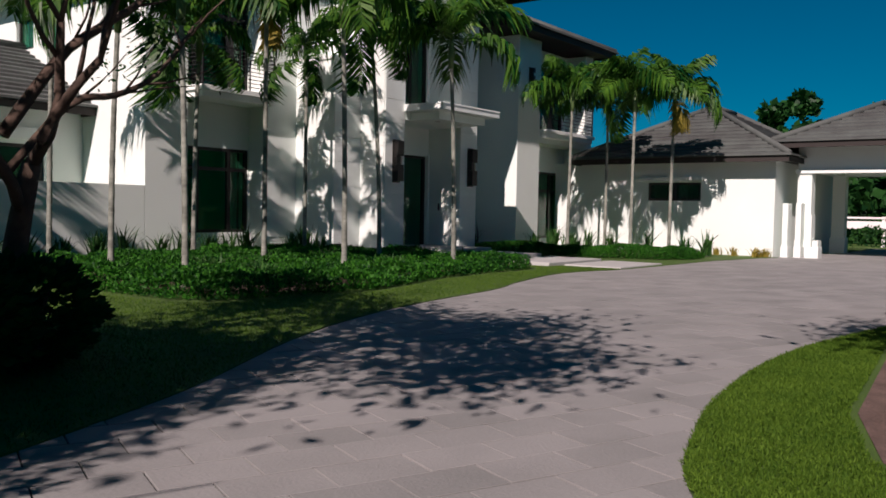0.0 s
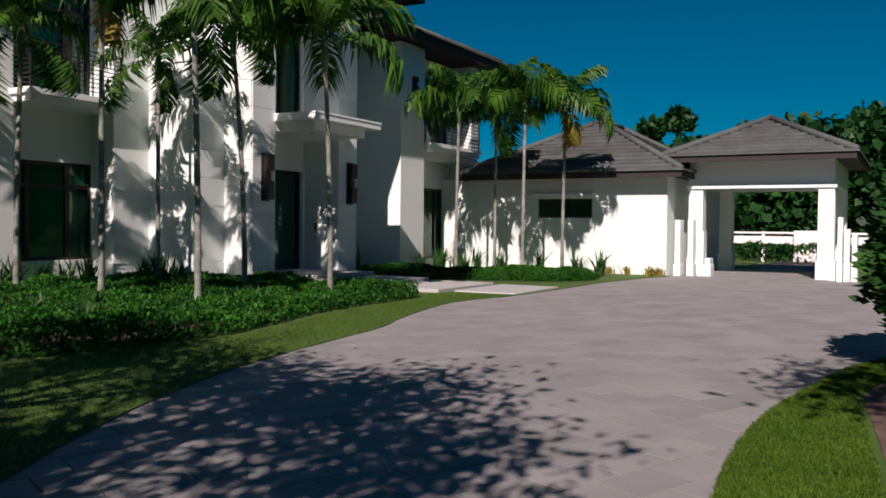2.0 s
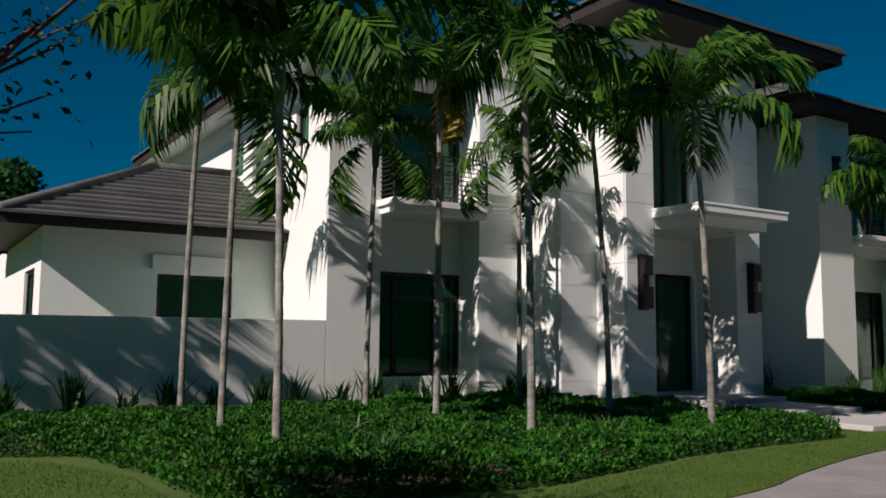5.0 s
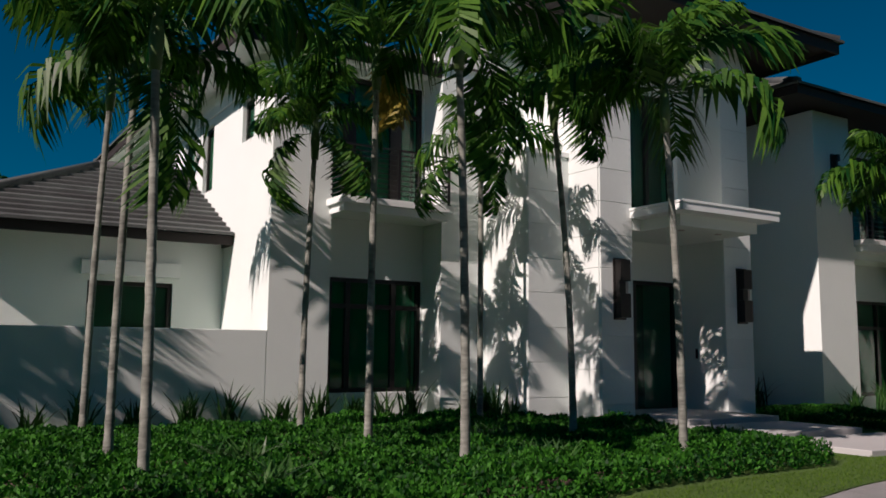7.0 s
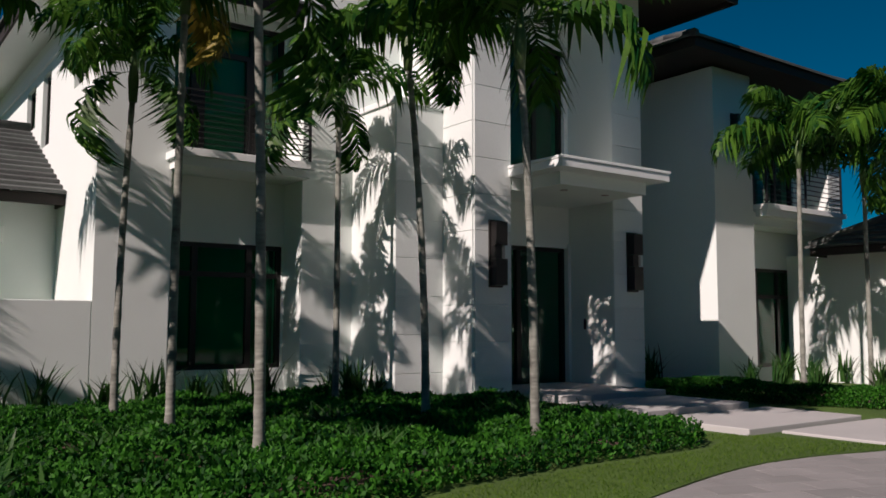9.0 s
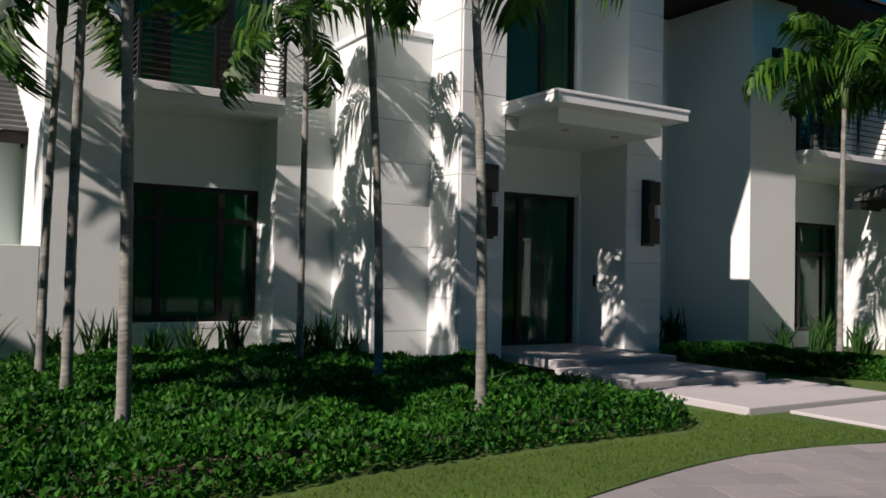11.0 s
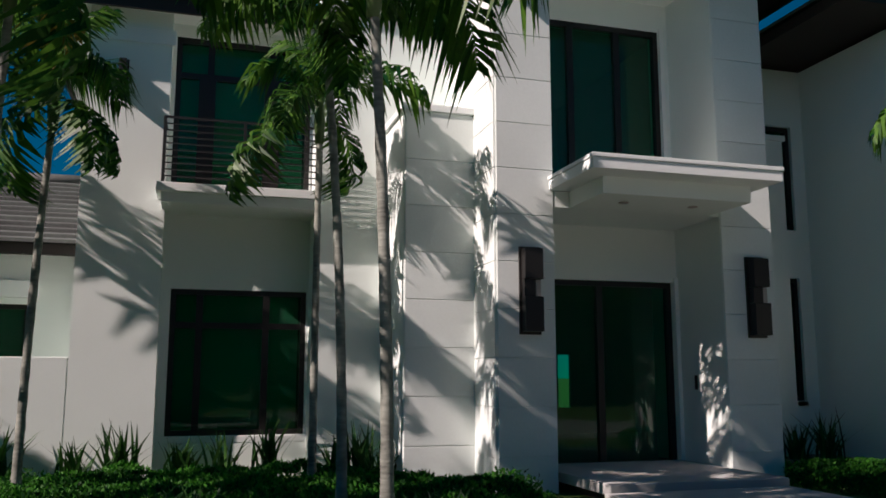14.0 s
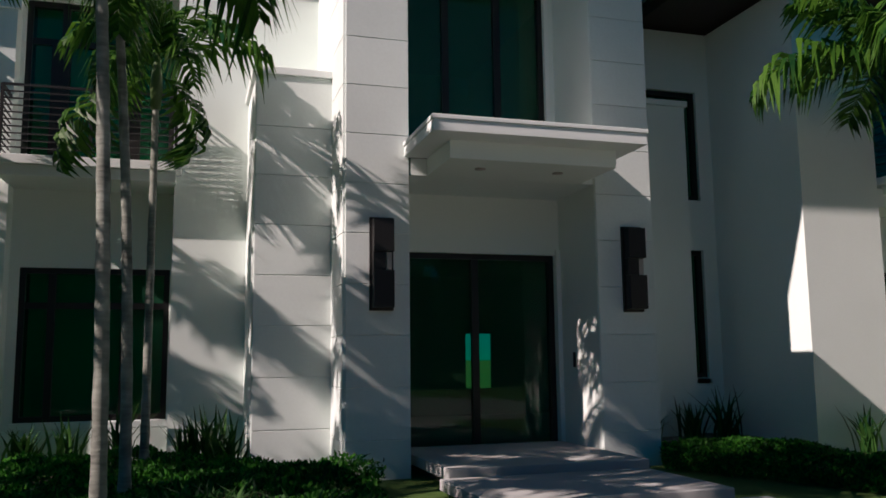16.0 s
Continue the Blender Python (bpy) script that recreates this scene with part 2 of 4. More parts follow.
LEFT_LAWN = LEFT_EDGE + [(23.4, 17.0), (-30, 17.0), (-30, 0.5)]
sheet("lawn_1", LEFT_LAWN, G + 0.012, LAWN, "short green lawn between driveway and villa", 0.07)
RIGHT_LAWN = RIGHT_EDGE + [(12.6, -14)]
sheet("lawn_2", RIGHT_LAWN, G + 0.012, LAWN, "short sunlit lawn inside the driveway curve", 0.07)

# ---- garden beds: soil mounds ----
BED1 = [(5.05, 10.0), (5.4, 9.55), (6.4, 9.3), (7.8, 9.2), (9.0, 9.5), (10.2, 9.85), (11.8, 10.0), (13.2, 10.0), (13.75, 10.25), (13.7, 10.9), (14.05, 11.7), (14.1, 13.1), (14.4, 14.3), (13.8, 14.3), (13.8, 15.05), (12.9, 15.05), (12.9, 16.1), (12.1, 16.75), (10.2, 16.75), (10.1, 16.6), (-10, 16.6), (-10, 14.3), (-2, 14.0), (3.0, 13.6), (4.6, 12.9), (4.95, 11.5)]
BED2 = [(17.2, 14.0), (17.7, 12.6), (18.3, 11.0), (18.9, 9.6), (19.6, 9.2), (21.6, 9.15), (22.6, 9.0), (23.3, 9.0), (23.3, 14.5), (23.9, 14.5), (23.9, 15.2), (21.2, 15.2), (21.2, 14.5), (19.8, 14.5), (19.8, 16.1), (17.6, 16.1), (17.55, 14.4)]


def mound(name, poly, top, label):
    xs0, ys0 = np.array(poly).min(0)
    xs1, ys1 = np.array(poly).max(0)
    nx, ny = int((xs1 - xs0) / 0.2) + 1, int((ys1 - ys0) / 0.2) + 1
    gx, gy = np.meshgrid(np.linspace(xs0, xs1, nx), np.linspace(ys0, ys1, ny))
    ok = inside(poly, gx, gy)
    z = np.where(ok, np.minimum(edge_distance(poly, gx, gy) * 0.3, 1) * top + GROUND, GROUND - 0.05)
    verts = [(float(a), float(b), float(c) - 0.01) for a, b, c in zip(gx.ravel(), gy.ravel(), z.ravel())]
    faces = [(j * nx + i, j * nx + i + 1, (j + 1) * nx + i + 1, (j + 1) * nx + i) for j in range(ny - 1) for i in range(nx - 1) if ok[j:j + 2, i:i + 2].any()]
    return tagged(raw(name, verts, faces, SOIL, None, True), label, "garden bed", kind="structure")


mound("garden_bed_1", BED1, 0.1, "dark mulch bed under the shrubs before the villa")
mound("garden_bed_2", BED2, 0.06, "dark mulch bed before the entrance wing")
MULCH = [(2.6, 1.7), (3.4, 2.2), (4.4, 2.5), (6.4, 2.7), (7.8, 2.84), (9.2, 2.6), (10.4, 1.9), (11.4, 0.6), (11.8, -1.5), (1.6, -1.5)]
sheet("garden_bed_3", MULCH, G + 0.017, SOIL, "brown mulch strip along the tall shrubs")

# ---- shrubs and grass ----


def shrub_mass(name, poly, n, height, size, mat, label, seed, base=0.15, lumps=1.25, rough=0.17):
    xs, ys = scatter(poly, n, seed)
    rng = np.random.default_rng(seed + 50)
    ed = edge_distance(poly, xs, ys)
    bump = np.array([noise.noise(Vector((x * lumps, y * lumps, seed))) + 0.5 * noise.noise(Vector((x * 4, y * 4, seed))) for x, y in zip(xs, ys)])
    top = GROUND + base + height * (0.55 + 0.45 * np.clip(ed / 0.25, 0, 1)) + rough * bump
    side = rng.random(len(xs))
    z = np.where(ed < 0.22, GROUND + 0.02 + rng.uniform(0.0, 1, len(xs)) * (top - GROUND), top - 0.2 * height * side**2 * 2)
    ob = leaves(name, np.stack([xs, ys, z], 1), size, mat, None, 0.5, seed)
    return tagged(ob, label, "shrubs", kind="stuff")


BED1_SHRUBS = [(5.1, 10.0), (5.45, 9.6), (6.4, 9.35), (7.8, 9.25), (9.0, 9.55), (10.2, 9.9), (11.8, 10.05), (13.2, 10.05), (13.65, 10.3), (13.6, 10.9), (13.75, 11.7), (13.85, 13.1), (14.2, 14.1), (13.7, 14.2), (13.0, 14.9), (12.0, 15.9), (9.5, 15.9), (-9, 16.0), (-9, 14.6), (-2, 14.2), (3.0, 13.8), (4.7, 13.0), (5.0, 11.5)]
shrub_mass("shrubs", BED1_SHRUBS, 240000, 0.20, 0.05, SHRUB, "dense low glossy green ground-cover shrubs in the bed", 3, 0.04, 1.6, 0.16)
shrub_mass("ground_cover", [(2.2, 1.0), (3.4, 2.0), (4.4, 2.3), (6.4, 2.5), (7.8, 2.62), (9.1, 2.3), (10.2, 1.4), (10.6, -1.0), (2.0, -1.0)], 60000, 0.05, 0.04, TREELEAF, "low dark green ground cover behind the mulch strip", 5, 0.02)
BED2_HEDGE = [(17.3, 13.9), (17.8, 12.6), (18.4, 11.0), (19.0, 9.7), (19.6, 9.3), (20.6, 9.25), (20.7, 9.8), (19.9, 10.1), (19.4, 11.2), (18.8, 12.8), (18.4, 14.3), (17.6, 14.6)]
shrub_mass("clipped_hedge", BED2_HEDGE, 50000, 0.26, 0.04, SHRUB, "low clipped green hedge along the lawn edge", 4, 0.04, 1.25, 0.09)


def lawn_blades(name, poly, n, seed, label):
    xs, ys = scatter(poly, n, seed)
    ob = leaves(name, np.stack([xs, ys, np.full(len(xs), GROUND + 0.01)], 1), 0.028, BLADE, None, 1.0, seed, 0.16)
    return tagged(ob, label, "grass", kind="stuff")


ISLAND = [p for p in RIGHT_EDGE if p[1] > 0.9 and p[0] < 10.6] + [(9.6, 2.4), (7.8, 2.9), (6.4, 2.75), (4.4, 2.55), (3.4, 2.25), (2.6, 1.75), (1.6, 0.65)]
lawn_blades("island_grass", ISLAND, 150000, 11, "short sunlit lawn grass along the driveway curve")
STRIP = [p for p in LEFT_EDGE if -3.1 < p[0] < 15.1] + [(14.6, 10.2), (13.9, 11.2), (13.8, 10.2), (13.2, 9.95), (11.8, 9.95), (10.2, 9.8), (9.0, 9.45), (7.8, 9.15), (6.4, 9.25), (5.3, 9.5), (4.95, 10.0), (4.9, 11.5), (4.4, 12.8), (3.0, 13.5), (-3, 13.9)]
lawn_blades("lawn_grass", STRIP, 160000, 12, "short lawn grass between driveway and shrub bed")


def strap_plant(name, at, n, height, seed, width=0.022):
    rng = np.random.default_rng(seed)
    verts, faces = [], []
    for i in range(n):
        a, lean, h = rng.uniform(0, 6.28), rng.uniform(0.1, 0.75), height * rng.uniform(0.6, 1.1)
        d = np.array([math.cos(a), math.sin(a), 0])
        s = np.array([-math.sin(a), math.cos(a), 0]) * width
        root = np.array([rng.normal(0, 0.08), rng.normal(0, 0.06), 0])
        k = len(verts)
        for j, (u, w) in enumerate(((0, 0.8), (0.35, 1.0), (0.7, 0.7), (1.0, 0.05))):
            p = root + d * lean * h * u**1.8 + np.array([0, 0, h * (u - 0.25 * lean * u * u)])
            verts += [p - s * w, p + s * w]
        faces += [(k + 2 * j, k + 2 * j + 1, k + 2 * j + 3, k + 2 * j + 2) for j in range(3)]
    ob = raw(name, verts, faces, SPIKY)
    ob.location = at
    return tagged(ob, "clump of dark green strap leaves by the wall", "plant", "strap-leaved plants along the villa")


spots = [(x, 16.25 + 0.12 * math.sin(9 * x), 0.56) for x in (-2.0, -0.6, 0.5, 1.7, 2.6, 3.4, 4.3, 5.2, 5.9, 6.5, 7.2, 7.9, 8.5, 9.3, 9.8)]
spots += [(10.5, 16.4, 0.56), (11.0, 16.35, 0.56), (11.5, 16.4, 0.56), (12.3, 15.8, 0.56), (12.55, 15.6, 0.56), (12.7, 15.3, 0.56)]
spots += [(21.6, 14.3, 0.54), (22.1, 14.6, 0.54), (22.7, 14.4, 0.54), (23.1, 13.9, 0.54), (18.3, 16.0, 0.54), (18.9, 15.9, 0.54), (19.4, 15.8, 0.54), (20.3, 14.2, 0.54), (21.0, 14.0, 0.54), (21.0, 13.2, 0.54), (21.4, 12.3, 0.54), (22.4, 11.6, 0.54), (22.2, 10.4, 0.54), (21.6, 9.6, 0.54)]
for i, p in enumerate(spots):
    strap_plant("strap_plant", p, 26 + 7 * (i % 4), 0.5 + 0.14 * ((i * 7) % 5) / 2, 200 + i)

def rosette(at, size, seed):
    """A dark spreading rosette of stiff arching leaves."""
    ob = strap_plant("rosette_plant", at, 60, size, seed, 0.009)
    ob.scale = (1.9, 1.9, 0.75)
    return tagged(ob, "dark spreading rosette plant among the low shrubs", "plant", "rosette plants in the bed")


for i, (x, y) in enumerate(((8.2, 11.8), (10.5, 12.7), (12.4, 11.9), (9.9, 10.9), (7.3, 12.3), (13.1, 11.4), (7.0, 10.6))):
    rosette((x, y, 0.62), 0.38, 300 + i)
for i, (x, y) in enumerate(((23.0, 8.7), (22.9, 9.3), (23.1, 8.45), (22.7, 8.6), (23.1, 9.8))):
    tuft = strap_plant("grass_tuft", (x, y, GROUND), 30, 0.3, 330 + i)
    tuft.data.materials[0] = FROND_DRY
    tagged(tuft, "small tuft of dry yellowish grass at the wall foot", "grass tuft", "dry tufts by the garage wall")

# ---- villa ----
villa = empty("villa", "white stucco two-storey villa with dark roof overhangs", "house", (13, 17, 0))
def setattr_parent(ob, parent):
    ob.parent = parent
    ob.matrix_parent_inverse = Matrix.Translation(-parent.location)


def for_villa(name, bm, mat, label=""):
    ob = part(name, bm, mat, None, label)
    setattr_parent(ob, villa)
    return ob


def each(build, name, mat, *some, label=""):
    """Every box a part of its own."""
    for b in some:
        build(name, boxes(b), mat, label)


def hip_roof(parent, x0, x1, y0, y1, z, slope, fascia=0.16, fascia_mat=None, course=0.25, abut=False, soffit_mat=None):
    """A hipped roof: soffit slab, fascia and one strip of tiles for each course."""
    w, d = x1 - x0, y1 - y0
    half = d / 2 if abut else min(w, d) / 2
    keep = 0.0 if abut else 1.0
    rise = half * math.tan(radians(slope))
    soffit = part("soffit", boxes((x0 + 0.05, x1 - 0.05, y0 + 0.05, y1 - 0.05, z - 0.10, z - 0.06)), soffit_mat or SOFFIT)
    ring = bmesh.new()
    outer = [(x0, y0), (x1, y0), (x1, y1), (x0, y1)]
    inner = [(x0 + 0.04, y0 + 0.04), (x1 - 0.04, y0 + 0.04), (x1 - 0.04, y1 - 0.04), (x0 + 0.04, y1 - 0.04)]
    grid = [[ring.verts.new((*p, h)) for p in loop] for loop, h in ((outer, z - fascia), (outer, z), (inner, z), (inner, z - fascia))]
    for k in range(4):
        for g in range(4):
            ring.faces.new((grid[g][k], grid[g][(k + 1) % 4], grid[(g + 1) % 4][(k + 1) % 4], grid[(g + 1) % 4][k]))
    bmesh.ops.recalc_face_normals(ring, faces=ring.faces[:])
    board = part("fascia", ring, fascia_mat or SOFFIT)
    roof = part("roof", boxes((x0 + half * 0.1, x1 - half * 0.1 * keep, y0 + half * 0.1, y1 - half * 0.1, z - 0.05, z)), SOFFIT)
    for ob in (soffit, board, roof):
        setattr_parent(ob, parent)
    n = max(3, int(half / math.cos(radians(slope)) / course))
    for i in range(n):
        f0, f1 = i / n - 0.01, min(1.0, (i + 1) / n + 0.015)
        o0, o1 = half * f0 - (0.04 if i == 0 else 0), half * f1
        h0, h1 = z + rise * i / n + 0.055, z + rise * min(1, (i + 1) / n) + 0.02
        bm = bmesh.new()
        lo = [(x0 + o0, y0 + o0), (x1 - o0 * keep, y0 + o0), (x1 - o0 * keep, y1 - o0), (x0 + o0, y1 - o0)]
        hi = [(x0 + o1, y0 + o1), (x1 - o1 * keep, y0 + o1), (x1 - o1 * keep, y1 - o1), (x0 + o1, y1 - o1)]
        for k in (0, 2, 3) if abut else range(4):
            k2 = (k + 1) % 4
            a, b, c, e = (*lo[k], h0), (*lo[k2], h0), (*hi[k2], h1), (*hi[k], h1)
            top = [bm.verts.new(p) for p in (a, b, c, e)]
            bm.faces.new(top)
            under = [bm.verts.new((p[0], p[1], p[2] - 0.05)) for p in (a, b)]
            bm.faces.new((under[0], under[1], top[1], top[0]))
        bmesh.ops.remove_doubles(bm, verts=bm.verts[:], dist=0.001)
        tiles = part("tile_course", bm, TILE)
        tiles.parent = roof
    # ridge and hip caps
    if w >= d or abut:
        r0, r1 = (x0 + half, (y0 + y1) / 2), (x1 - half * keep, (y0 + y1) / 2)
        ends = (r0, r1, r1, r0)
    else:
        r0, r1 = ((x0 + x1) / 2, y0 + half), ((x0 + x1) / 2, y1 - half)
        ends = (r0, r0, r1, r1)
    for (cx, cy), (ex, ey) in zip(((x0, y0), (x1, y0), (x1, y1), (x0, y1)), ends):
        if abut and cx == x1:
            continue
        cap = tube([(cx, cy, z + 0.07), (ex, ey, z + rise + 0.06)], [0.09, 0.09], 6, "hip_cap", TILE)
        cap.parent = roof
    cap = tube([(*r0, z + rise + 0.06), (*r1, z + rise + 0.06)], [0.1, 0.1], 6, "ridge_cap", TILE)
    cap.parent = roof


def window(parent, name, axis, a0, a1, z0, z1, at, out, bars=(), rails=(), sill=True, blind=0.0, label="dark bronze framed window with tinted glass"):
    """A framed window in the plane x or y = at; out: -1 where it faces the lesser side. bars and rails: places of the mullions."""
    fw, fd = 0.07, 0.09

    def lay(p0, p1, q0, q1, h0, h1):
        lo, hi = sorted((at + out * q0, at + out * q1))
        return (p0, p1, lo, hi, h0, h1) if axis == "x" else (lo, hi, p0, p1, h0, h1)

    frame_ob = part(name, pierced(axis, a0, a1, *sorted((at, at - out * fd)), z0, z1, [(a0 + fw, a1 - fw, z0 + fw, z1 - fw)]), BRONZE, None, label)
    setattr_parent(frame_ob, parent)

    def sub(nm, bm, mat):
        ob = part(nm, bm, mat)
        ob.parent = frame_ob
        return ob

    for b in bars:
        sub("mullion", boxes(lay(b - 0.045, b + 0.045, -fd + 0.01, -0.005, z0 + fw, z1 - fw)), BRONZE)
    edges = [a0 + fw] + [v for b in bars for v in (b - 0.045, b + 0.045)] + [a1 - fw]
    for r in rails:
        for p, q in zip(edges[::2], edges[1::2]):
            sub("transom", boxes(lay(p, q, -fd + 0.01, -0.01, r - 0.04, r + 0.04)), BRONZE)
    heights = [z0 + fw] + [v for r in rails for v in (r - 0.04, r + 0.04)] + [z1 - fw]
    for p, q in zip(edges[::2], edges[1::2]):
        for h0, h1 in zip(heights[::2], heights[1::2]):
            pane = sub("pane", boxes(lay(p, q, -0.055, -0.045, h0, h1)), GLASS)
            pane.visible_shadow = False
    if blind:
        sub("blind", boxes(lay(a0 + fw, a1 - fw, -0.32, -0.30, z1 - blind, z1)), BLIND)
    if sill:
        sub("sill", boxes(lay(a0 - 0.04, a1 + 0.04, -0.02, 0.06, z0 - 0.09, z0 - 0.003), bevel=0.008), TRIM)
    return frame_ob


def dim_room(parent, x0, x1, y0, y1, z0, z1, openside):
    """Plain walls of the room behind a window; their dark colour stands in for indoor shade."""
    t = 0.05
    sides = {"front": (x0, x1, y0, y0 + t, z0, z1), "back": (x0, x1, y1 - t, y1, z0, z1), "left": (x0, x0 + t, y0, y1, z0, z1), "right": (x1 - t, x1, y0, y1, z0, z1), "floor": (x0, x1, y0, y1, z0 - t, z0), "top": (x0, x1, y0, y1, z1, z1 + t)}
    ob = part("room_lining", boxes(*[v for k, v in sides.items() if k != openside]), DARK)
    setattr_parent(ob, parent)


# walls of the left block, bay, tower and right wing
WEST = [(17.6, 18.2, 5.25, 5.98), (19.85, 20.5, 4.7, 5.98), (21.1, 21.9, 5.2, 5.98)]
LOW = (10.27, 12.03, 1.03, 2.92)
HIGH = (10.2, 12.03, 4.16, 6.38)
each(for_villa, "wall", STUCCO, (9.13, 10.15, 16.67, 16.97, 0, 6.548), (9.85, 10.15, 16.97, 17.3, 0, 6.548))
for_villa("wall", pierced("y", 16.97, 28.0, 9.13, 9.43, 0, 6.548, WEST), STUCCO)
for_villa("wall", pierced("x", 10.15, 12.06, 16.98, 17.3, 0, 6.548, [LOW, HIGH]), STUCCO)
each(for_villa, "wall", STUCCO, (12.06, 13.83, 16.36, 16.66, 0, 7.39), (12.06, 12.36, 16.66, 17.3, 0, 6.548))
for_villa("wall", boxes((9.38, 17.3, 27.7, 28.0, 0, 6.5)), STUCCO)
for_villa("pillar", boxes((12.94, 13.83, 15.12, 16.36, 0, 5.0)), STUCCO, "square stucco pier with stone panels")
for_villa("pillar_cap", boxes((12.90, 13.828, 15.07, 16.36, 5.0, 5.09), bevel=0.008), TRIM)
each(for_villa, "wall", STUCCO, (13.83, 14.54, 14.38, 15.68, 0, 7.39), (13.83, 14.13, 15.68, 21.0, 0, 7.39), label="tower wall of smooth stucco")
each(for_villa, "wall", STUCCO, (16.78, 17.52, 14.38, 15.68, 0, 7.39), (17.22, 17.52, 15.68, 16.8, 0, 7.39), (17.22, 17.52, 16.8, 21.0, 3.6, 7.39))
DOOR = (14.6, 16.72, 0.64, 3.03)
UPWIN = (14.72, 16.64, 4.12, 6.56)
for_villa("wall", pierced("x", 14.54, 16.78, 15.4, 15.68, 0, 7.39, [DOOR, UPWIN]), STUCCO)
for_villa("wall", boxes((14.54, 16.78, 14.5, 15.4, 6.95, 7.39)), STUCCO)
SLITS = [(19.27, 19.66, 1.42, 3.31), (18.0, 19.66, 4.07, 5.76)]
for_villa("wall", pierced("x", 17.52, 19.89, 16.5, 16.8, 0, 6.7, SLITS), STUCCO)
for_villa("wall", boxes((17.52, 19.28, 16.25, 16.498, 0, 5.42)), STUCCO)
each(for_villa, "wall", STUCCO, (19.89, 21.12, 14.59, 14.89, 0, 6.7), (19.89, 20.19, 14.89, 16.8, 0, 6.7), (20.9, 21.12, 14.89, 15.6, 0, 6.7))
WING_LOW = (21.35, 23.75, 0.8, 2.9)
WING_HIGH = (21.35, 23.75, 4.12, 6.2)
for_villa("wall", pierced("x", 21.12, 23.95, 15.3, 15.6, 0, 6.7, [WING_LOW, WING_HIGH]), STUCCO)
each(for_villa, "wall", STUCCO, (23.95, 24.45, 14.59, 15.6, 0, 6.7), (24.15, 24.45, 15.6, 20.0, 0, 6.7))
for_villa("floor_slab", boxes((21.12, 23.95, 14.6, 15.3, 3.7, 3.95)), STUCCO)

for_villa("coping", boxes((17.525, 19.32, 16.21, 16.498, 5.422, 5.51), bevel=0.008), TRIM)

# stone panels on the tower and the pillar
PANEL = {}


def panel(w, h, at, axis="x"):
    key = (round(w, 3), round(h, 3), axis)
    if key not in PANEL:
        bm = boxes((0, w, -0.022, 0, 0, h) if axis == "x" else (-0.022, 0, 0, w, 0, h), bevel=0.004)
        PANEL[key] = mesh_of("panel", bm, STONE)
    ob = new("panel", PANEL[key])
    ob.parent = villa
    ob.matrix_parent_inverse = Matrix.Translation(-villa.location)
    ob.location = at
    return ob


for k in range(13):
    z = 0.36 + k * 0.545
    for x0, x1 in ((13.835, 14.535), (16.785, 17.515)):
        panel(x1 - x0, 0.537, (x0, 14.38, z))
    panel(1.0, 0.537, (13.83, 14.385, z), "y")
for k in range(8):
    panel(0.88, 0.56, (12.945, 15.12, 0.42 + k * 0.568))

# canopy
each(for_villa, "canopy_soffit", STUCCO, (14.56, 16.76, 14.36, 15.398, 3.74, 3.928), (14.74, 16.6, 13.5, 14.357, 3.74, 3.928))
for_villa("canopy_lip", boxes((14.465, 16.825, 13.185, 14.352, 4.05, 4.095), bevel=0.006), TRIM)
canopy = part("canopy", boxes((14.48, 16.81, 13.2, 14.352, 3.93, 4.048), bevel=0.006), TRIM, None, "white flat canopy over the front door")
setattr_parent(canopy, villa)
for cx, cy in ((15.2, 13.9), (16.1, 13.9)):
    spot = tube([(cx, cy, 3.745), (cx, cy, 3.732)], [0.06, 0.06], 16, "downlight", LAMPGLASS)
    spot.parent = canopy

# windows
window(villa, "window", "x", *LOW, 17.0, -1, (10.64, 11.5), (2.45,), True, 1.9)
for_villa("window_apron", boxes((10.15, 12.06, 16.93, 16.978, 0.2, 0.93)), STUCCO)
window(villa, "balcony_door", "x", *HIGH, 17.02, -1, (10.66, 11.5), (5.85,), False, 2.1, "dark bronze framed balcony door with tinted glass")
for b in (10.62, 11.5):
    for_villa("door_stile", boxes((b - 0.11, b + 0.11, 17.0, 17.06, 4.23, 5.81)), BRONZE)
window(villa, "window", "x", *UPWIN, 15.42, -1, (15.3, 16.0), (), False)
window(villa, "window", "x", *SLITS[0], 16.56, -1, (), (), True)
window(villa, "window", "x", *SLITS[1], 16.56, -1, (), (), False)
window(villa, "window", "x", *WING_LOW, 15.34, -1, (22.3, 23.1), (2.3,), False)
window(villa, "balcony_door", "x", *WING_HIGH, 15.34, -1, (22.3, 23.1), (5.6,), False)
for hole in WEST:
    window(villa, "window", "y", *hole, 9.2, -1, (), (), False)
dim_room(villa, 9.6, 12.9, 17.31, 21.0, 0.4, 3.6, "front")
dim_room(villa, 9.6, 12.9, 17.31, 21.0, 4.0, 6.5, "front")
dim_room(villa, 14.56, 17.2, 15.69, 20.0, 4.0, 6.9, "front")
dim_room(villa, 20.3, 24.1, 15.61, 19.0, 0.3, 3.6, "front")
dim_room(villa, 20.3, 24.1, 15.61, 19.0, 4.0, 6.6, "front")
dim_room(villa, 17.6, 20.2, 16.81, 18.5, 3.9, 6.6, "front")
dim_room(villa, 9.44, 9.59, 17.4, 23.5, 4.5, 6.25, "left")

for_villa("window_trim", boxes((16.642, 16.70, 15.36, 15.398, 4.12, 6.6)), TRIM)

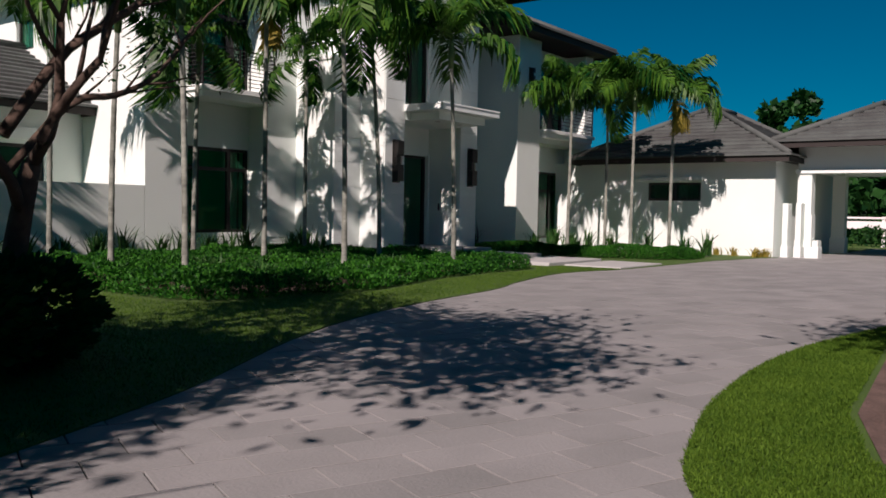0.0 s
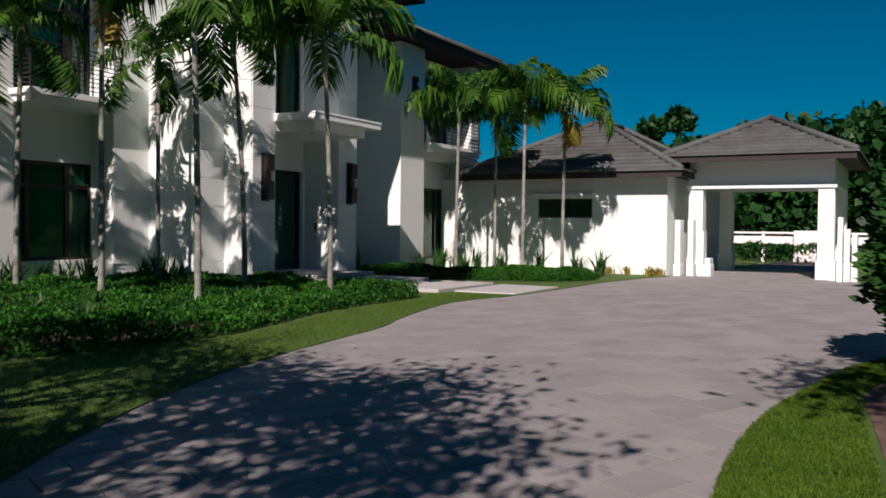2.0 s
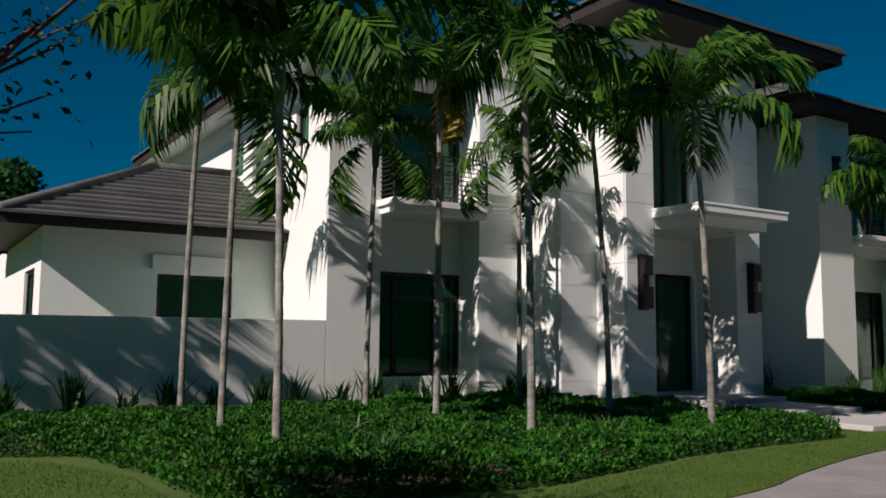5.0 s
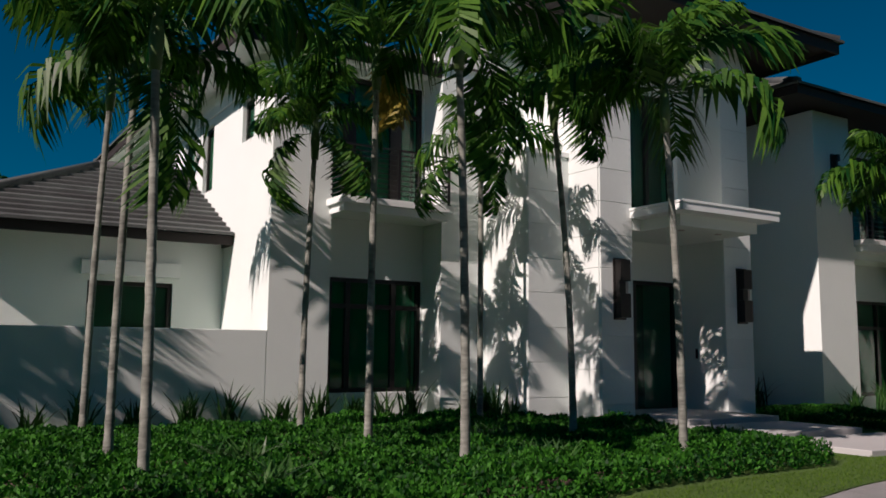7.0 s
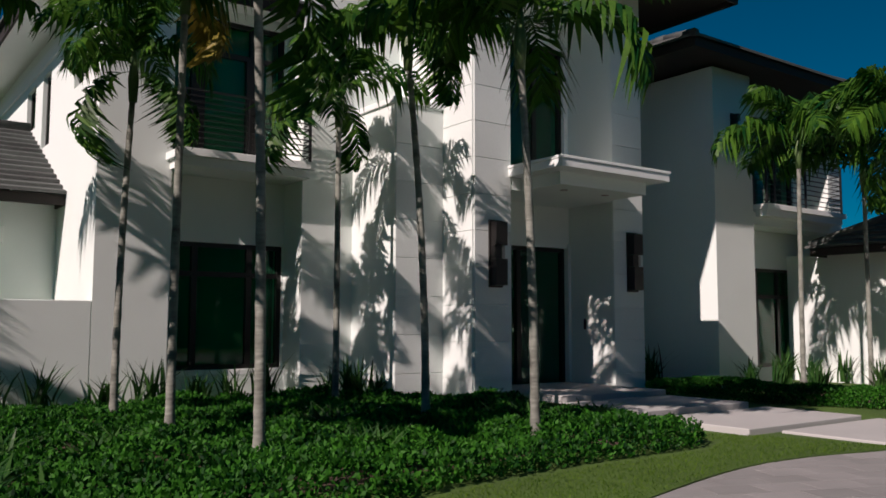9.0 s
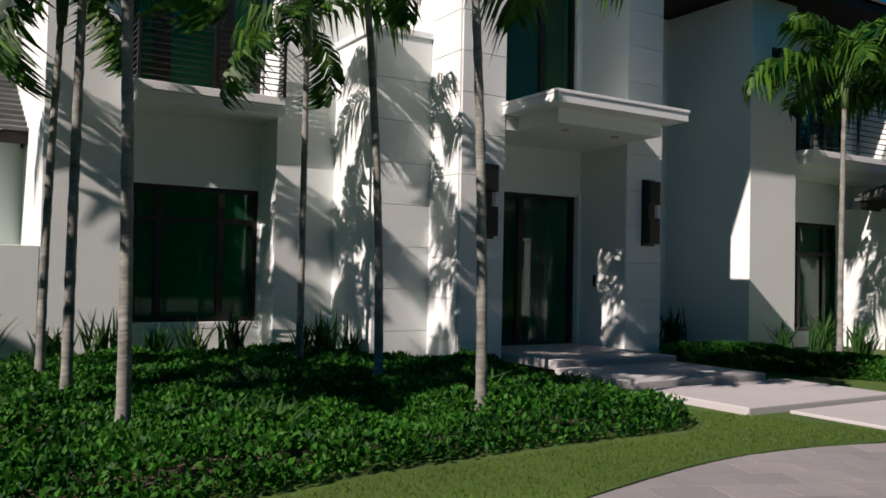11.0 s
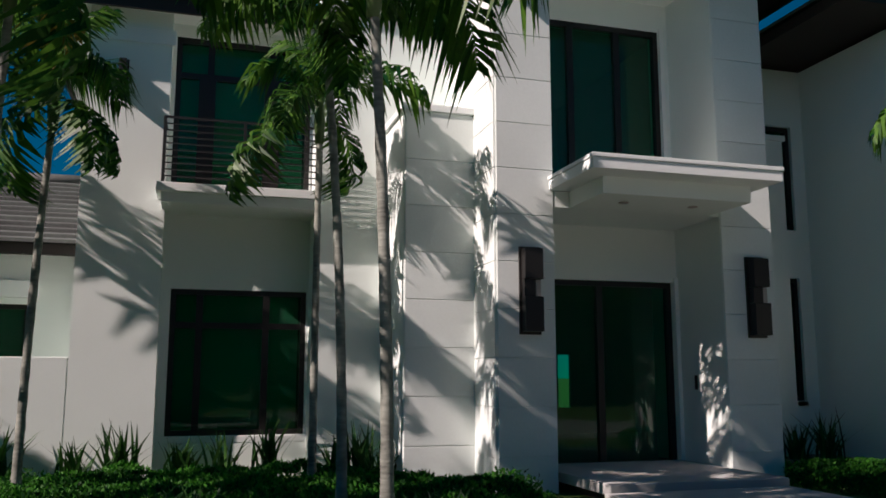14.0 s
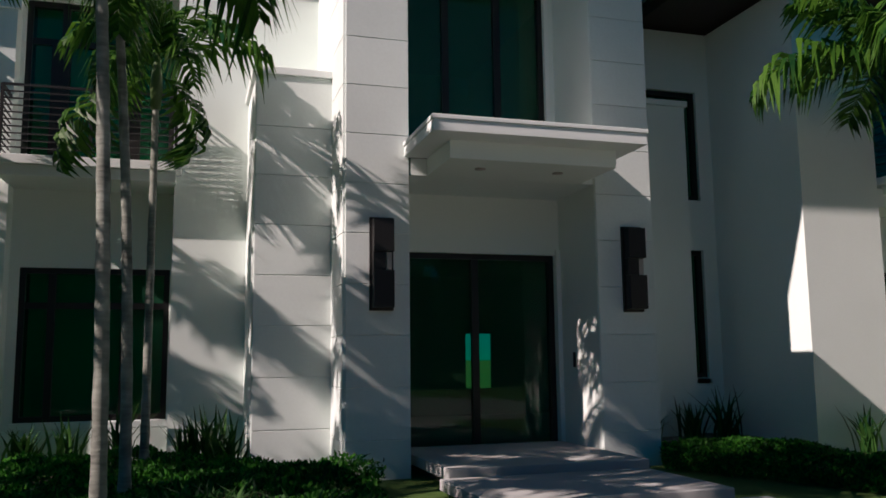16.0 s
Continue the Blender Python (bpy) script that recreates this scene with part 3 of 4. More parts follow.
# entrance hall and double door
# hall linings take the dark colour too, in place of real indoor shade
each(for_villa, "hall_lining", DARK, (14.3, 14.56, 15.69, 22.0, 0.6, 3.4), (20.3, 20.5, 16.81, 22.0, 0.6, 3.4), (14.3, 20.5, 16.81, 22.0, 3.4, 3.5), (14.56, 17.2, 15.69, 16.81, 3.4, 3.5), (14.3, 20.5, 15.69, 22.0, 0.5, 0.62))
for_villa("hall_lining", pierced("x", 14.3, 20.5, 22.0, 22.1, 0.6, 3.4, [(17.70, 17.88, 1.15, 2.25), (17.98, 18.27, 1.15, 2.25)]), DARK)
door = window(villa, "front_door", "x", *DOOR, 15.46, -1, (15.66,), (), False, 0.0, "tall dark bronze double door with glass panes")
each(for_villa, "door_trim", TRIM, (16.722, 16.778, 15.36, 15.398, 0.64, 3.09), (14.542, 14.6, 15.36, 15.398, 0.64, 3.09))
for_villa("doorbell", boxes((16.764, 16.778, 15.0, 15.05, 1.62, 1.80)), IRON)

# balconies with railings


def balcony(x0, x1, y0, y1, z, rail):
    for_villa("balcony_moulding", boxes((x0 + 0.06, x1 - 0.06, y0 + 0.06, y1, z - 0.24, z - 0.112), bevel=0.006), TRIM)
    slab = part("balcony", boxes((x0, x1, y0, y1, z - 0.11, z), bevel=0.006), TRIM, None, "white balcony slab with moulded edge")
    setattr_parent(slab, villa)

    def bar(nm, b):
        ob = part(nm, boxes(b), IRON)
        ob.parent = slab

    a, b, c = x0 + 0.07, x1 - 0.07, y0 + 0.07
    for px in (a, (a + b) / 2, b):
        bar("rail_post", (px - 0.018, px + 0.018, c - 0.018, c + 0.018, z, rail))
    for px in (a, b):
        bar("rail_post", (px - 0.018, px + 0.018, y1 - 0.04, y1 - 0.004, z, rail))
    n = 9
    for k in range(n + 1):
        h = z + 0.09 + (rail - z - 0.09) * k / n
        t = 0.014 if k == n else 0.008
        bar("rail_bar", (a, b, c - t, c + t, h - t, h + t))
        for px in (a, b):
            bar("rail_bar", (px - t, px + t, c, y1 - 0.004, h - t, h + t))


balcony(10.06, 12.14, 16.08, 16.975, 4.14, 4.98)
balcony(21.16, 24.1, 14.28, 15.295, 4.1, 5.12)

# wall lamps


def wall_lamp(x, y, z0, z1, w=0.26):
    h = z1 - z0
    lamp = empty("wall_lamp", "tall dark bronze wall lantern fixed to the stucco", "wall lamp", (x, y, z0), "lanterns on the villa front")
    for nm, b in (("backplate", (0, w, -0.03, 0, 0, h)), ("lower_hood", (0.02, w - 0.02, -0.16, -0.032, 0.03, h * 0.42)), ("upper_hood", (0.02, w - 0.02, -0.16, -0.032, h * 0.62, h - 0.03)), ("bracket", (0.02, w * 0.6, -0.13, -0.032, h * 0.422, h * 0.618))):
        part(nm, boxes(b, bevel=0.004), BRONZE, lamp)
    part("lamp_glass", boxes((w * 0.63, w - 0.04, -0.12, -0.034, h * 0.43, h * 0.61)), LAMPGLASS, lamp, "small frosted glass")


wall_lamp(14.09, 14.357, 2.25, 3.25)
wall_lamp(17.09, 14.357, 2.25, 3.25)
wall_lamp(9.5, 16.669, 5.35, 5.85, 0.13)
wall_lamp(20.43, 14.589, 5.4, 5.85, 0.13)

# roofs
hip_roof(villa, 12.75, 18.9, 13.3, 21.5, 7.5, 24, 0.2)
hip_roof(villa, 18.6, 24.9, 14.0, 20.6, 6.86, 24)
hip_roof(villa, 8.42, 14.6, 16.37, 28.4, 6.65, 22, 0.2, soffit_mat=TRIM)
for_villa("frieze", boxes((9.085, 9.128, 16.63, 27.9, 6.1, 6.3), bevel=0.006), TRIM)
for_villa("frieze", boxes((9.13, 10.2, 16.63, 16.668, 6.1, 6.3), bevel=0.006), TRIM)

# low wing on the left, with its garden wall
wing = empty("side_wing", "single-storey white wing with grey tiled hip roof", "building", (6, 21, 0))


def for_wing(name, bm, mat, label=""):
    ob = part(name, bm, mat, None, label)
    setattr_parent(ob, wing)
    return ob


for_wing("wall", pierced("x", 5.0, 9.13, 19.0, 19.3, 0, 3.6, [(6.9, 8.27, 2.0, 2.83)]), STUCCO)
for_wing("wall", pierced("y", 19.3, 27.0, 5.0, 5.3, 0, 3.6, [(19.8, 21.2, 1.2, 2.9)]), STUCCO)
for_wing("lintel", boxes((6.78, 8.37, 18.9, 18.999, 2.92, 3.17), bevel=0.008), TRIM)
window(wing, "window", "x", 6.9, 8.27, 2.0, 2.83, 19.05, -1, (), (), True)
window(wing, "window", "y", 19.8, 21.2, 1.2, 2.9, 5.05, -1, (20.5,), (), True)
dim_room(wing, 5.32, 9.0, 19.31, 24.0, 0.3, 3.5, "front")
hip_roof(wing, 4.3, 9.125, 18.45, 24.6, 3.66, 26.6, abut=True)
tagged(part("garden_wall", boxes((-14.0, 9.125, 16.67, 16.92, 0, 2.02), bevel=0.01), STUCCO), "white stucco garden wall with palm shadows", "wall", kind="structure")

# ---- entrance steps and path ----


def slab(name, x0, x1, y0, y1, z0, z1, label):
    tagged(part(name, boxes((x0, x1, y0, y1, z0, z1), bevel=0.012), SLAB), label, "step", "entrance slabs")


slab("step", 14.62, 16.74, 13.3, 15.38, 0.60, 0.715, "pale stone landing slab at the front door")
slab("step", 14.5, 16.65, 11.8, 13.2, 0.54, 0.645, "pale stone step slab below the landing")
slab("step", 14.5, 16.9, 10.35, 11.72, 0.48, 0.575, "broad pale stone path slab")
slab("step", 15.0, 17.15, 8.98, 10.28, 0.44, 0.53, "broad pale stone path slab at the driveway edge")
for b in ((14.75, 16.6, 13.5, 15.3, 0.4, 0.605), (14.65, 16.5, 11.95, 13.1, 0.4, 0.545)):
    tagged(part("step_footing", boxes(b), SOIL), "dark footing under the stone slabs", "footing", kind="structure")

# ---- garage wing and porte cochere ----
garage = empty("garage_wing", "white single-storey garage wing with grey tiled hip roof", "building", (32, 14, 0))


def for_garage(name, bm, mat, label=""):
    ob = part(name, bm, mat, None, label)
    setattr_parent(ob, garage)
    return ob


for_garage("wall", pierced("y", 8.35, 15.3, 23.4, 23.7, 0, 3.2, [(10.45, 12.08, 2.04, 2.58)]), STUCCO)
for_garage("wall", boxes((23.7, 31.0, 8.35, 8.65, 0, 3.2)), STUCCO)
for_garage("lintel", boxes((23.3, 23.399, 10.4, 12.34, 2.62, 2.74), bevel=0.008), TRIM)
window(garage, "window", "y", 10.45, 12.08, 2.04, 2.58, 23.44, -1, (11.26,), (), False)
dim_room(garage, 23.71, 26.0, 9.5, 13.0, 1.5, 3.1, "left")
hip_roof(garage, 22.8, 31.5, 7.85, 14.4, 3.28, 28)

porte = empty("porte_cochere", "white drive-through porch with grey tiled hip roof", "building", (34, 7, 0))


def for_porte(name, bm, mat, label=""):
    ob = part(name, bm, mat, None, label)
    setattr_parent(ob, porte)
    return ob


for y0, y1 in ((4.33, 4.72), (7.62, 8.0)):
    for x0, x1 in ((24.35, 24.75), (28.6, 29.0)):
        for_porte("column", boxes((x0, x1, y0, y1, 0, 2.95)), STUCCO)
        for_porte("plinth", boxes((x0 - 0.04, x1 + 0.04, y0 - 0.04, y1 + 0.04, 0, 0.98), bevel=0.015), TRIM)
for b in ((24.35, 24.75, 4.33, 8.0), (28.6, 29.0, 4.33, 8.0), (24.75, 28.6, 4.33, 4.68), (24.75, 28.6, 7.65, 8.0)):
    for_porte("beam", boxes((*b, 2.95, 3.66)), STUCCO)
for_porte("beam_band", boxes((24.29, 24.348, 4.28, 8.05, 2.86, 2.96)), TRIM)
for_porte("porch_ceiling", boxes((24.75, 28.6, 4.68, 7.65, 3.4, 3.45)), TRIM)
for y, h in ((4.2, 2.1), (4.03, 1.8), (3.86, 1.66)):
    for_porte("fin", boxes((24.45, 24.95, y - 0.06, y + 0.06, 0, h), bevel=0.012), STUCCO)
    for_porte("plinth", boxes((24.42, 24.97, y - 0.075, y + 0.075, 0, 0.94), bevel=0.01), TRIM)
for x, y, h in ((23.75, 8.15, 2.0), (23.95, 7.85, 2.02), (24.0, 7.58, 1.7), (24.0, 7.4, 0.98)):
    for_porte("fin", boxes((x, x + 0.4, y - 0.075, y + 0.075, 0, h), bevel=0.012), STUCCO)
    for_porte("plinth", boxes((x - 0.03, x + 0.42, y - 0.095, y + 0.095, 0, 0.8), bevel=0.01), TRIM)
hip_roof(porte, 23.5, 29.4, 3.8, 8.5, 3.69, 26)

# ---- fence and hedge behind the porch ----
fence = empty("rail_fence", "white painted rail fence behind the porch", "fence", (38, 0, 0))


def for_fence(name, b):
    ob = part(name, boxes(b), WHITE)
    setattr_parent(ob, fence)


for y in range(-16, 26, 3):
    for_fence("fence_post", (38.0, 38.12, y, y + 0.12, 0, 1.7))
for_fence("fence_rail", (37.96, 38.0, -16, 25, 1.18, 1.5))
for_fence("fence_rail", (37.96, 38.0, -16, 25, 1.6, 1.68))
for_fence("gate_pier", (37.75, 37.955, 5.95, 6.85, 0.3, 1.74))
shrub_mass("far_hedge", [(34, -14), (35.2, -14), (35.2, 24), (34, 24)], 14000, 0.62, 0.14, HEDGE, "long green hedge before the rail fence", 8, 0.05)

# ---- palms ----


def frond_mesh(name, length, arch, mat, seed, pairs=44):
    """One feather leaf along +x, arching down, with paired leaflets."""
    rng = random.Random(seed)
    verts, faces = [], []
    spine = []
    for i in range(pairs + 1):
        u = i / pairs
        a = math.radians(68 - arch * u**1.05)
        if i == 0:
            spine.append(Vector((0, 0, 0)))
        else:
            spine.append(spine[-1] + Vector((math.cos(a), 0, math.sin(a))) * length / pairs)
    for i in range(pairs):
        a, b = spine[i], spine[i + 1]
        r = 0.016 * (1 - i / pairs) + 0.003
        k = len(verts)
        verts += [a + Vector((0, r, 0)), a - Vector((0, r, 0)), a + Vector((0, 0, r)), b + Vector((0, r, 0)), b - Vector((0, r, 0)), b + Vector((0, 0, r))]
        faces += [(k, k + 2, k + 5, k + 3), (k + 2, k + 1, k + 4, k + 5)]
    for i in range(4, pairs + 1):
        u = i / pairs
        d = (spine[min(i + 1, pairs)] - spine[i - 1]).normalized()
        ll = length * 0.40 * (math.sin(math.pi * min(0.97, 0.15 + 0.8 * u)) ** 0.7) * rng.uniform(0.85, 1.12)
        for s in (-1, 1):
            out = (Vector((0, s, 0)) * 0.72 + d * 0.8 + Vector((0, 0, rng.uniform(-0.3, 0.6)))).normalized()
            droop = Vector((0, 0, -1))
            p0 = spine[i]
            p1 = p0 + out * ll * 0.5 + droop * ll * 0.06
            p2 = p0 + out * ll * 0.9 + droop * ll * rng.uniform(0.35, 0.9)
            w = d * 0.040
            k = len(verts)
            verts += [p0 - w * 0.4, p0 + w * 0.4, p1 - w, p1 + w, p2]
            faces += [(k, k + 1, k + 3, k + 2), (k + 2, k + 3, k + 4)]
    me = bpy.data.meshes.new(name)
    me.from_pydata([tuple(v) for v in verts], [], faces)
    me.materials.append(mat)
    return me


FRONDS = [frond_mesh("frond", 1.65 + 0.14 * (i % 3), 80 + 14 * (i % 5), FROND, 30 + i) for i in range(6)]
DRY = frond_mesh("frond", 1.25, 140, FROND_DRY, 77)


def palm(x, y, crown, lean, seed, spread=1.0, n=13, base=0.05, dry=1, hang=2):
    rng = random.Random(seed)
    tree = empty("palm_tree", "slender grey-trunked palm with arching feathery green fronds", "palm tree", (x, y, base), "palms before the villa")
    top = crown - base
    pts, rad = [], []
    for i in range(46):
        u = i / 45
        pts.append((lean[0] * u * u, lean[1] * u * u, top * u - 0.3 * u))
        rad.append(0.045 - 0.011 * u + 0.02 * math.exp(-u * 18) + (0.0035 if i % 3 == 0 else 0) + rng.uniform(-0.0012, 0.0012))
    trunk = tube(pts, rad, 10, "trunk", PALMBARK)
    trunk.parent = tree
    head = Vector(pts[-1])
    shaft = tube([head - Vector((0, 0, 0.12)), head + Vector((0, 0, 0.15)), head + Vector((0, 0, 0.5))], [0.05, 0.066, 0.03], 10, "crownshaft", SHAFT)
    shaft.parent = tree
    for i in range(n + hang + dry):
        az = i * 137.5 + rng.uniform(-18, 18)
        low = i / n
        old = i >= n + hang
        slack = i >= n and not old
        me = DRY if old else FRONDS[rng.randrange(6)]
        ob = new("frond", me)
        ob.parent = tree
        tilt = 78 if old else 92 + rng.uniform(-8, 8) if slack else -14 + 68 * low
        s = spread * rng.uniform(0.85, 1.12) * (0.9 if low < 0.2 else 1)
        ob.matrix_basis = Matrix.Translation(head + Vector((0, 0, 0.42 - 0.15 * low))) @ pose(0, 0, 0, 0, 0, az) @ pose(0, 0, 0, rng.uniform(-15, 15), tilt - 18, 0) @ Matrix.Scale(s, 4)
    return tree


PALMS = [
    (-0.8, 15.3, 5.6, (0.0, 0.0), 0.95), (2.0, 15.45, 5.1, (0.0, 0.0), 0.7),
    (6.32, 15.13, 5.1, (0.12, 0.1), 0.92), (6.25, 13.2, 4.6, (0.05, -0.1), 0.95), (6.14, 11.22, 4.45, (-0.05, 0.05), 1.05),
    (8.96, 14.85, 4.75, (0.1, 0.0), 0.76), (8.93, 12.83, 5.2, (0.05, 0.05), 0.9), (9.02, 11.0, 4.9, (-0.1, 0.0), 1.0),
    (11.87, 14.91, 4.85, (0.0, 0.0), 0.72), (11.82, 12.72, 5.1, (-0.2, 0.1), 0.9), (11.79, 10.85, 4.65, (-0.12, 0.05), 0.95),
    (19.55, 12.7, 4.8, (0.08, 0.0), 0.88), (21.6, 12.6, 4.6, (0.0, 0.0), 0.95), (19.73, 10.94, 4.7, (0.05, 0.0), 0.9), (20.7, 10.28, 4.65, (0.1, 0.0), 0.9),
]
for i, (x, y, crown, lean, spread) in enumerate(PALMS):
    palm(x, y, crown, lean, 500 + i, spread, 7 if i == 1 else 8 if y > 14.5 else 8 if i in (6, 7) else 10 + i % 3, 0.5, int(i in (6, 14)), (0 if i == 11 else i % 2) + (2 if i in (5, 8) else 0))

# ---- broadleaf trees and tall shrubs ----


def limbs(start, direction, length, radius, depth, rng, out):
    """Limbs that fork; out collects (points, radii, last)."""
    pts, rad = [Vector(start)], [radius]
    d = Vector(direction).normalized()
    for i in range(4):
        d = (d + Vector((rng.uniform(-0.22, 0.22), rng.uniform(-0.22, 0.22), rng.uniform(-0.08, 0.14)))).normalized()
        pts.append(pts[-1] + d * length / 4)
        rad.append(radius * (1 - 0.11 * (i + 1)))
    out.append((pts, rad, depth == 0))
    if depth:
        for k in range(3 if depth > 1 else 2):
            e = (d + Vector((rng.uniform(-0.9, 0.9), rng.uniform(-0.9, 0.9), rng.uniform(-0.25, 0.5)))).normalized()
            limbs(pts[-1 if k else 3], e, length * rng.uniform(0.62, 0.85), rad[-1] * 0.72, depth - 1, rng, out)


def broad_tree(name, at, height, radius, seed, depth, n_leaf, size, label, mat, starts, clump=0.55, low=0.0):
    rng = random.Random(seed)
    tree = empty(name, label, "tree", at)
    all_limbs = []
    for d, ln in starts:
        limbs((0, 0, -0.05), d, ln, radius, depth, rng, all_limbs)
    verts, faces = [], []
    tips = []
    for pts, rad, last in all_limbs:
        v, f = tube(pts, rad, 7)
        k = len(verts)
        verts += v
        faces += [tuple(i + k for i in q) for q in f]
        if last:
            tips += [p for p in pts[1:] if p.z > low] if low else pts[1:]
    raw("trunk", verts, faces, BARK, tree, True)
    nrng = np.random.default_rng(seed)
    t = np.array([tuple(p) for p in tips])
    c = t[nrng.integers(0, len(t), n_leaf)] + nrng.normal(0, clump, (n_leaf, 3)) * (1, 1, 0.6)
    leaves("crown", c, size, mat, tree, 0.1, seed)
    return tree


lawn_tree = broad_tree("shade_tree", (1.95, 7.65, GROUND), 6, 0.12, 23, 3, 5200, 0.11, "spreading shade tree with dark forked trunk on the lawn", TREELEAF, [((0.1, -0.25, 1), 1.5), ((-0.25, -0.1, 1), 1.9)], 0.3, 3.3)
broad_tree("shade_tree", (-1.25, 6.5, GROUND), 7, 0.16, 44, 3, 17500, 0.13, "broad leafy shade tree casting dappled shade on the driveway", TREELEAF, [((0.05, -0.15, 1), 2.2)], 0.42)
# unseen tree, added only to block sun from the left lawn
broad_tree("shade_tree", (-3.7, 5.7, GROUND), 7, 0.18, 47, 3, 22000, 0.15, "unseen leafy tree added to shade the left lawn", TREELEAF, [((0.1, -0.05, 1), 2.0)], 0.5)

broad_tree("shade_tree", (1.2, 0.45, GROUND), 6, 0.13, 52, 3, 5200, 0.12, "shade tree on the island lawn overhanging the driveway", TREELEAF, [((0.0, 0.5, 1), 2.2)], 0.34, 2.5)


def bough(points, radius, seed):
    """A bare crooked bough of the lawn tree with side twigs and a few leaves."""
    rng = random.Random(seed)
    pts = [Vector(p) - lawn_tree.location for p in smooth_line(points, 4)]
    rad = [radius * (1 - 0.75 * i / len(pts)) for i in range(len(pts))]
    tube(pts, rad, 7, "bough", BARK, lawn_tree)
    tips = []
    for i in range(5, len(pts), 2):
        d = (pts[i] - pts[i - 1]).normalized() + Vector((rng.uniform(-0.7, 0.7), rng.uniform(-0.7, 0.7), rng.uniform(-0.3, 0.7)))
        twig = [pts[i] + d * 0.16 * k + Vector((rng.uniform(-0.02, 0.02), 0, rng.uniform(-0.02, 0.02))) for k in range(4)]
        tube(twig, [0.012, 0.009, 0.007, 0.004], 5, "twig", BARK, lawn_tree)
        tips += twig[2:]
    nrng = np.random.default_rng(seed)
    t = np.array([tuple(p) for p in tips])
    c = t[nrng.integers(0, len(t), 240)] + nrng.normal(0, 0.09, (240, 3))
    leaves("twig_leaves", c, 0.045, TREELEAF, lawn_tree, 0.1, seed)


bough([(1.98, 7.6, 2.1), (2.4, 7.55, 2.72), (2.75, 7.5, 3.02), (3.06, 7.5, 3.27), (3.3, 7.5, 3.65)], 0.05, 91)
bough([(1.98, 7.6, 1.8), (2.45, 7.55, 2.36), (2.78, 7.5, 2.46), (3.09, 7.5, 2.62), (3.34, 7.5, 2.88), (3.5, 7.5, 3.1)], 0.035, 92)


def tall_shrub(at, radius, height, n, seed, label, leaf=0.08):
    """A dense tall shrub: stems and leaves on an uneven mass."""
    rng = np.random.default_rng(seed)
    bush = empty("tall_shrub", label, "shrub", at)
    out = []
    r2 = random.Random(seed)
    for k in range(5):
        limbs((r2.uniform(-0.2, 0.2), r2.uniform(-0.2, 0.2), -0.05), (r2.uniform(-0.5, 0.5), r2.uniform(-0.5, 0.5), 1), height * 0.5, 0.03, 1, r2, out)
    verts, faces = [], []
    for pts, rad, last in out:
        v, f = tube(pts, rad, 5)
        k = len(verts)
        verts += v
        faces += [tuple(i + k for i in q) for q in f]
    raw("stems", verts, faces, BARK, bush, True)
    d = rng.normal(size=(n, 3))
    d /= np.linalg.norm(d, axis=1, keepdims=True)
    lump = np.array([1 + 0.28 * noise.noise(Vector(v) * 2.3 + Vector((seed, 0, 0))) + 0.15 * noise.noise(Vector(v) * 6) for v in d])
    rr = (0.72 + 0.28 * rng.random(n)) * lump
    c = d * rr[:, None] * (radius, radius, height * 0.52) + (0, 0, height * 0.5)
    c[:, 2] = np.maximum(c[:, 2], 0.05)
    leaves("foliage", c, leaf, HEDGE, bush, 0.2, seed, 0.6, 0.4, d * 0.6)
    return bush


for i, (x, y, rad, h) in enumerate(((9.4, 1.9, 1.0, 1.95), (10.4, 0.7, 1.1, 2.2), (8.1, 1.1, 1.0, 2.3), (6.4, 0.7, 0.9, 1.7), (4.9, 0.5, 0.9, 1.6), (3.6, 0.2, 0.9, 1.5))):
    tall_shrub((x, y, GROUND), rad, h, 9000, 60 + i, "tall dense dark green shrub beside the driveway", 0.11)
for i, (x, y, rad, h) in enumerate(((1.9, 7.4, 0.6, 0.75), (1.3, 7.2, 0.6, 0.8))):
    tall_shrub((x, y, GROUND), rad, h, 3500, 80 + i, "low dark green shrub under the tree")
# unseen shrubs added as sun blockers; their shade darkens the lawn edge
for i, (x, y, rad, h) in enumerate(((-1.6, 8.6, 1.1, 3.2), (-2.4, 7.3, 1.1, 3.3), (-3.0, 5.9, 1.1, 3.2), (-0.9, 7.5, 0.9, 2.6), (-2.7, 4.95, 0.95, 3.5))):
    tall_shrub((x, y, GROUND), rad, h, 9000, 110 + i, "unseen tall green shrub added to shade the lawn")


def far_woods(name, spots, label, seed, size=0.5, m=420):
    """Distant woods: crowns of many leaf clumps on stems."""
    rng = np.random.default_rng(seed)
    cs = []
    for x, y, rad, h in spots:
        for k in range(12):
            a, e = rng.uniform(0, 6.28), (k + rng.random()) / 12
            cx, cy, cz = x + math.cos(a) * rad * 0.6, y + math.sin(a) * rad * 0.6, h * (0.12 + 0.76 * e)
            d = rng.normal(size=(m, 3))
            d /= np.linalg.norm(d, axis=1, keepdims=True)
            cs.append(np.array([cx, cy, cz]) + d * (0.6 + 0.4 * rng.random((m, 1))) * rad * rng.uniform(0.35, 0.6))
    ob = leaves(name, np.concatenate(cs), size, TREELEAF, None, 0.1, seed, 0.7)
    return tagged(ob, label, "woods", kind="stuff")


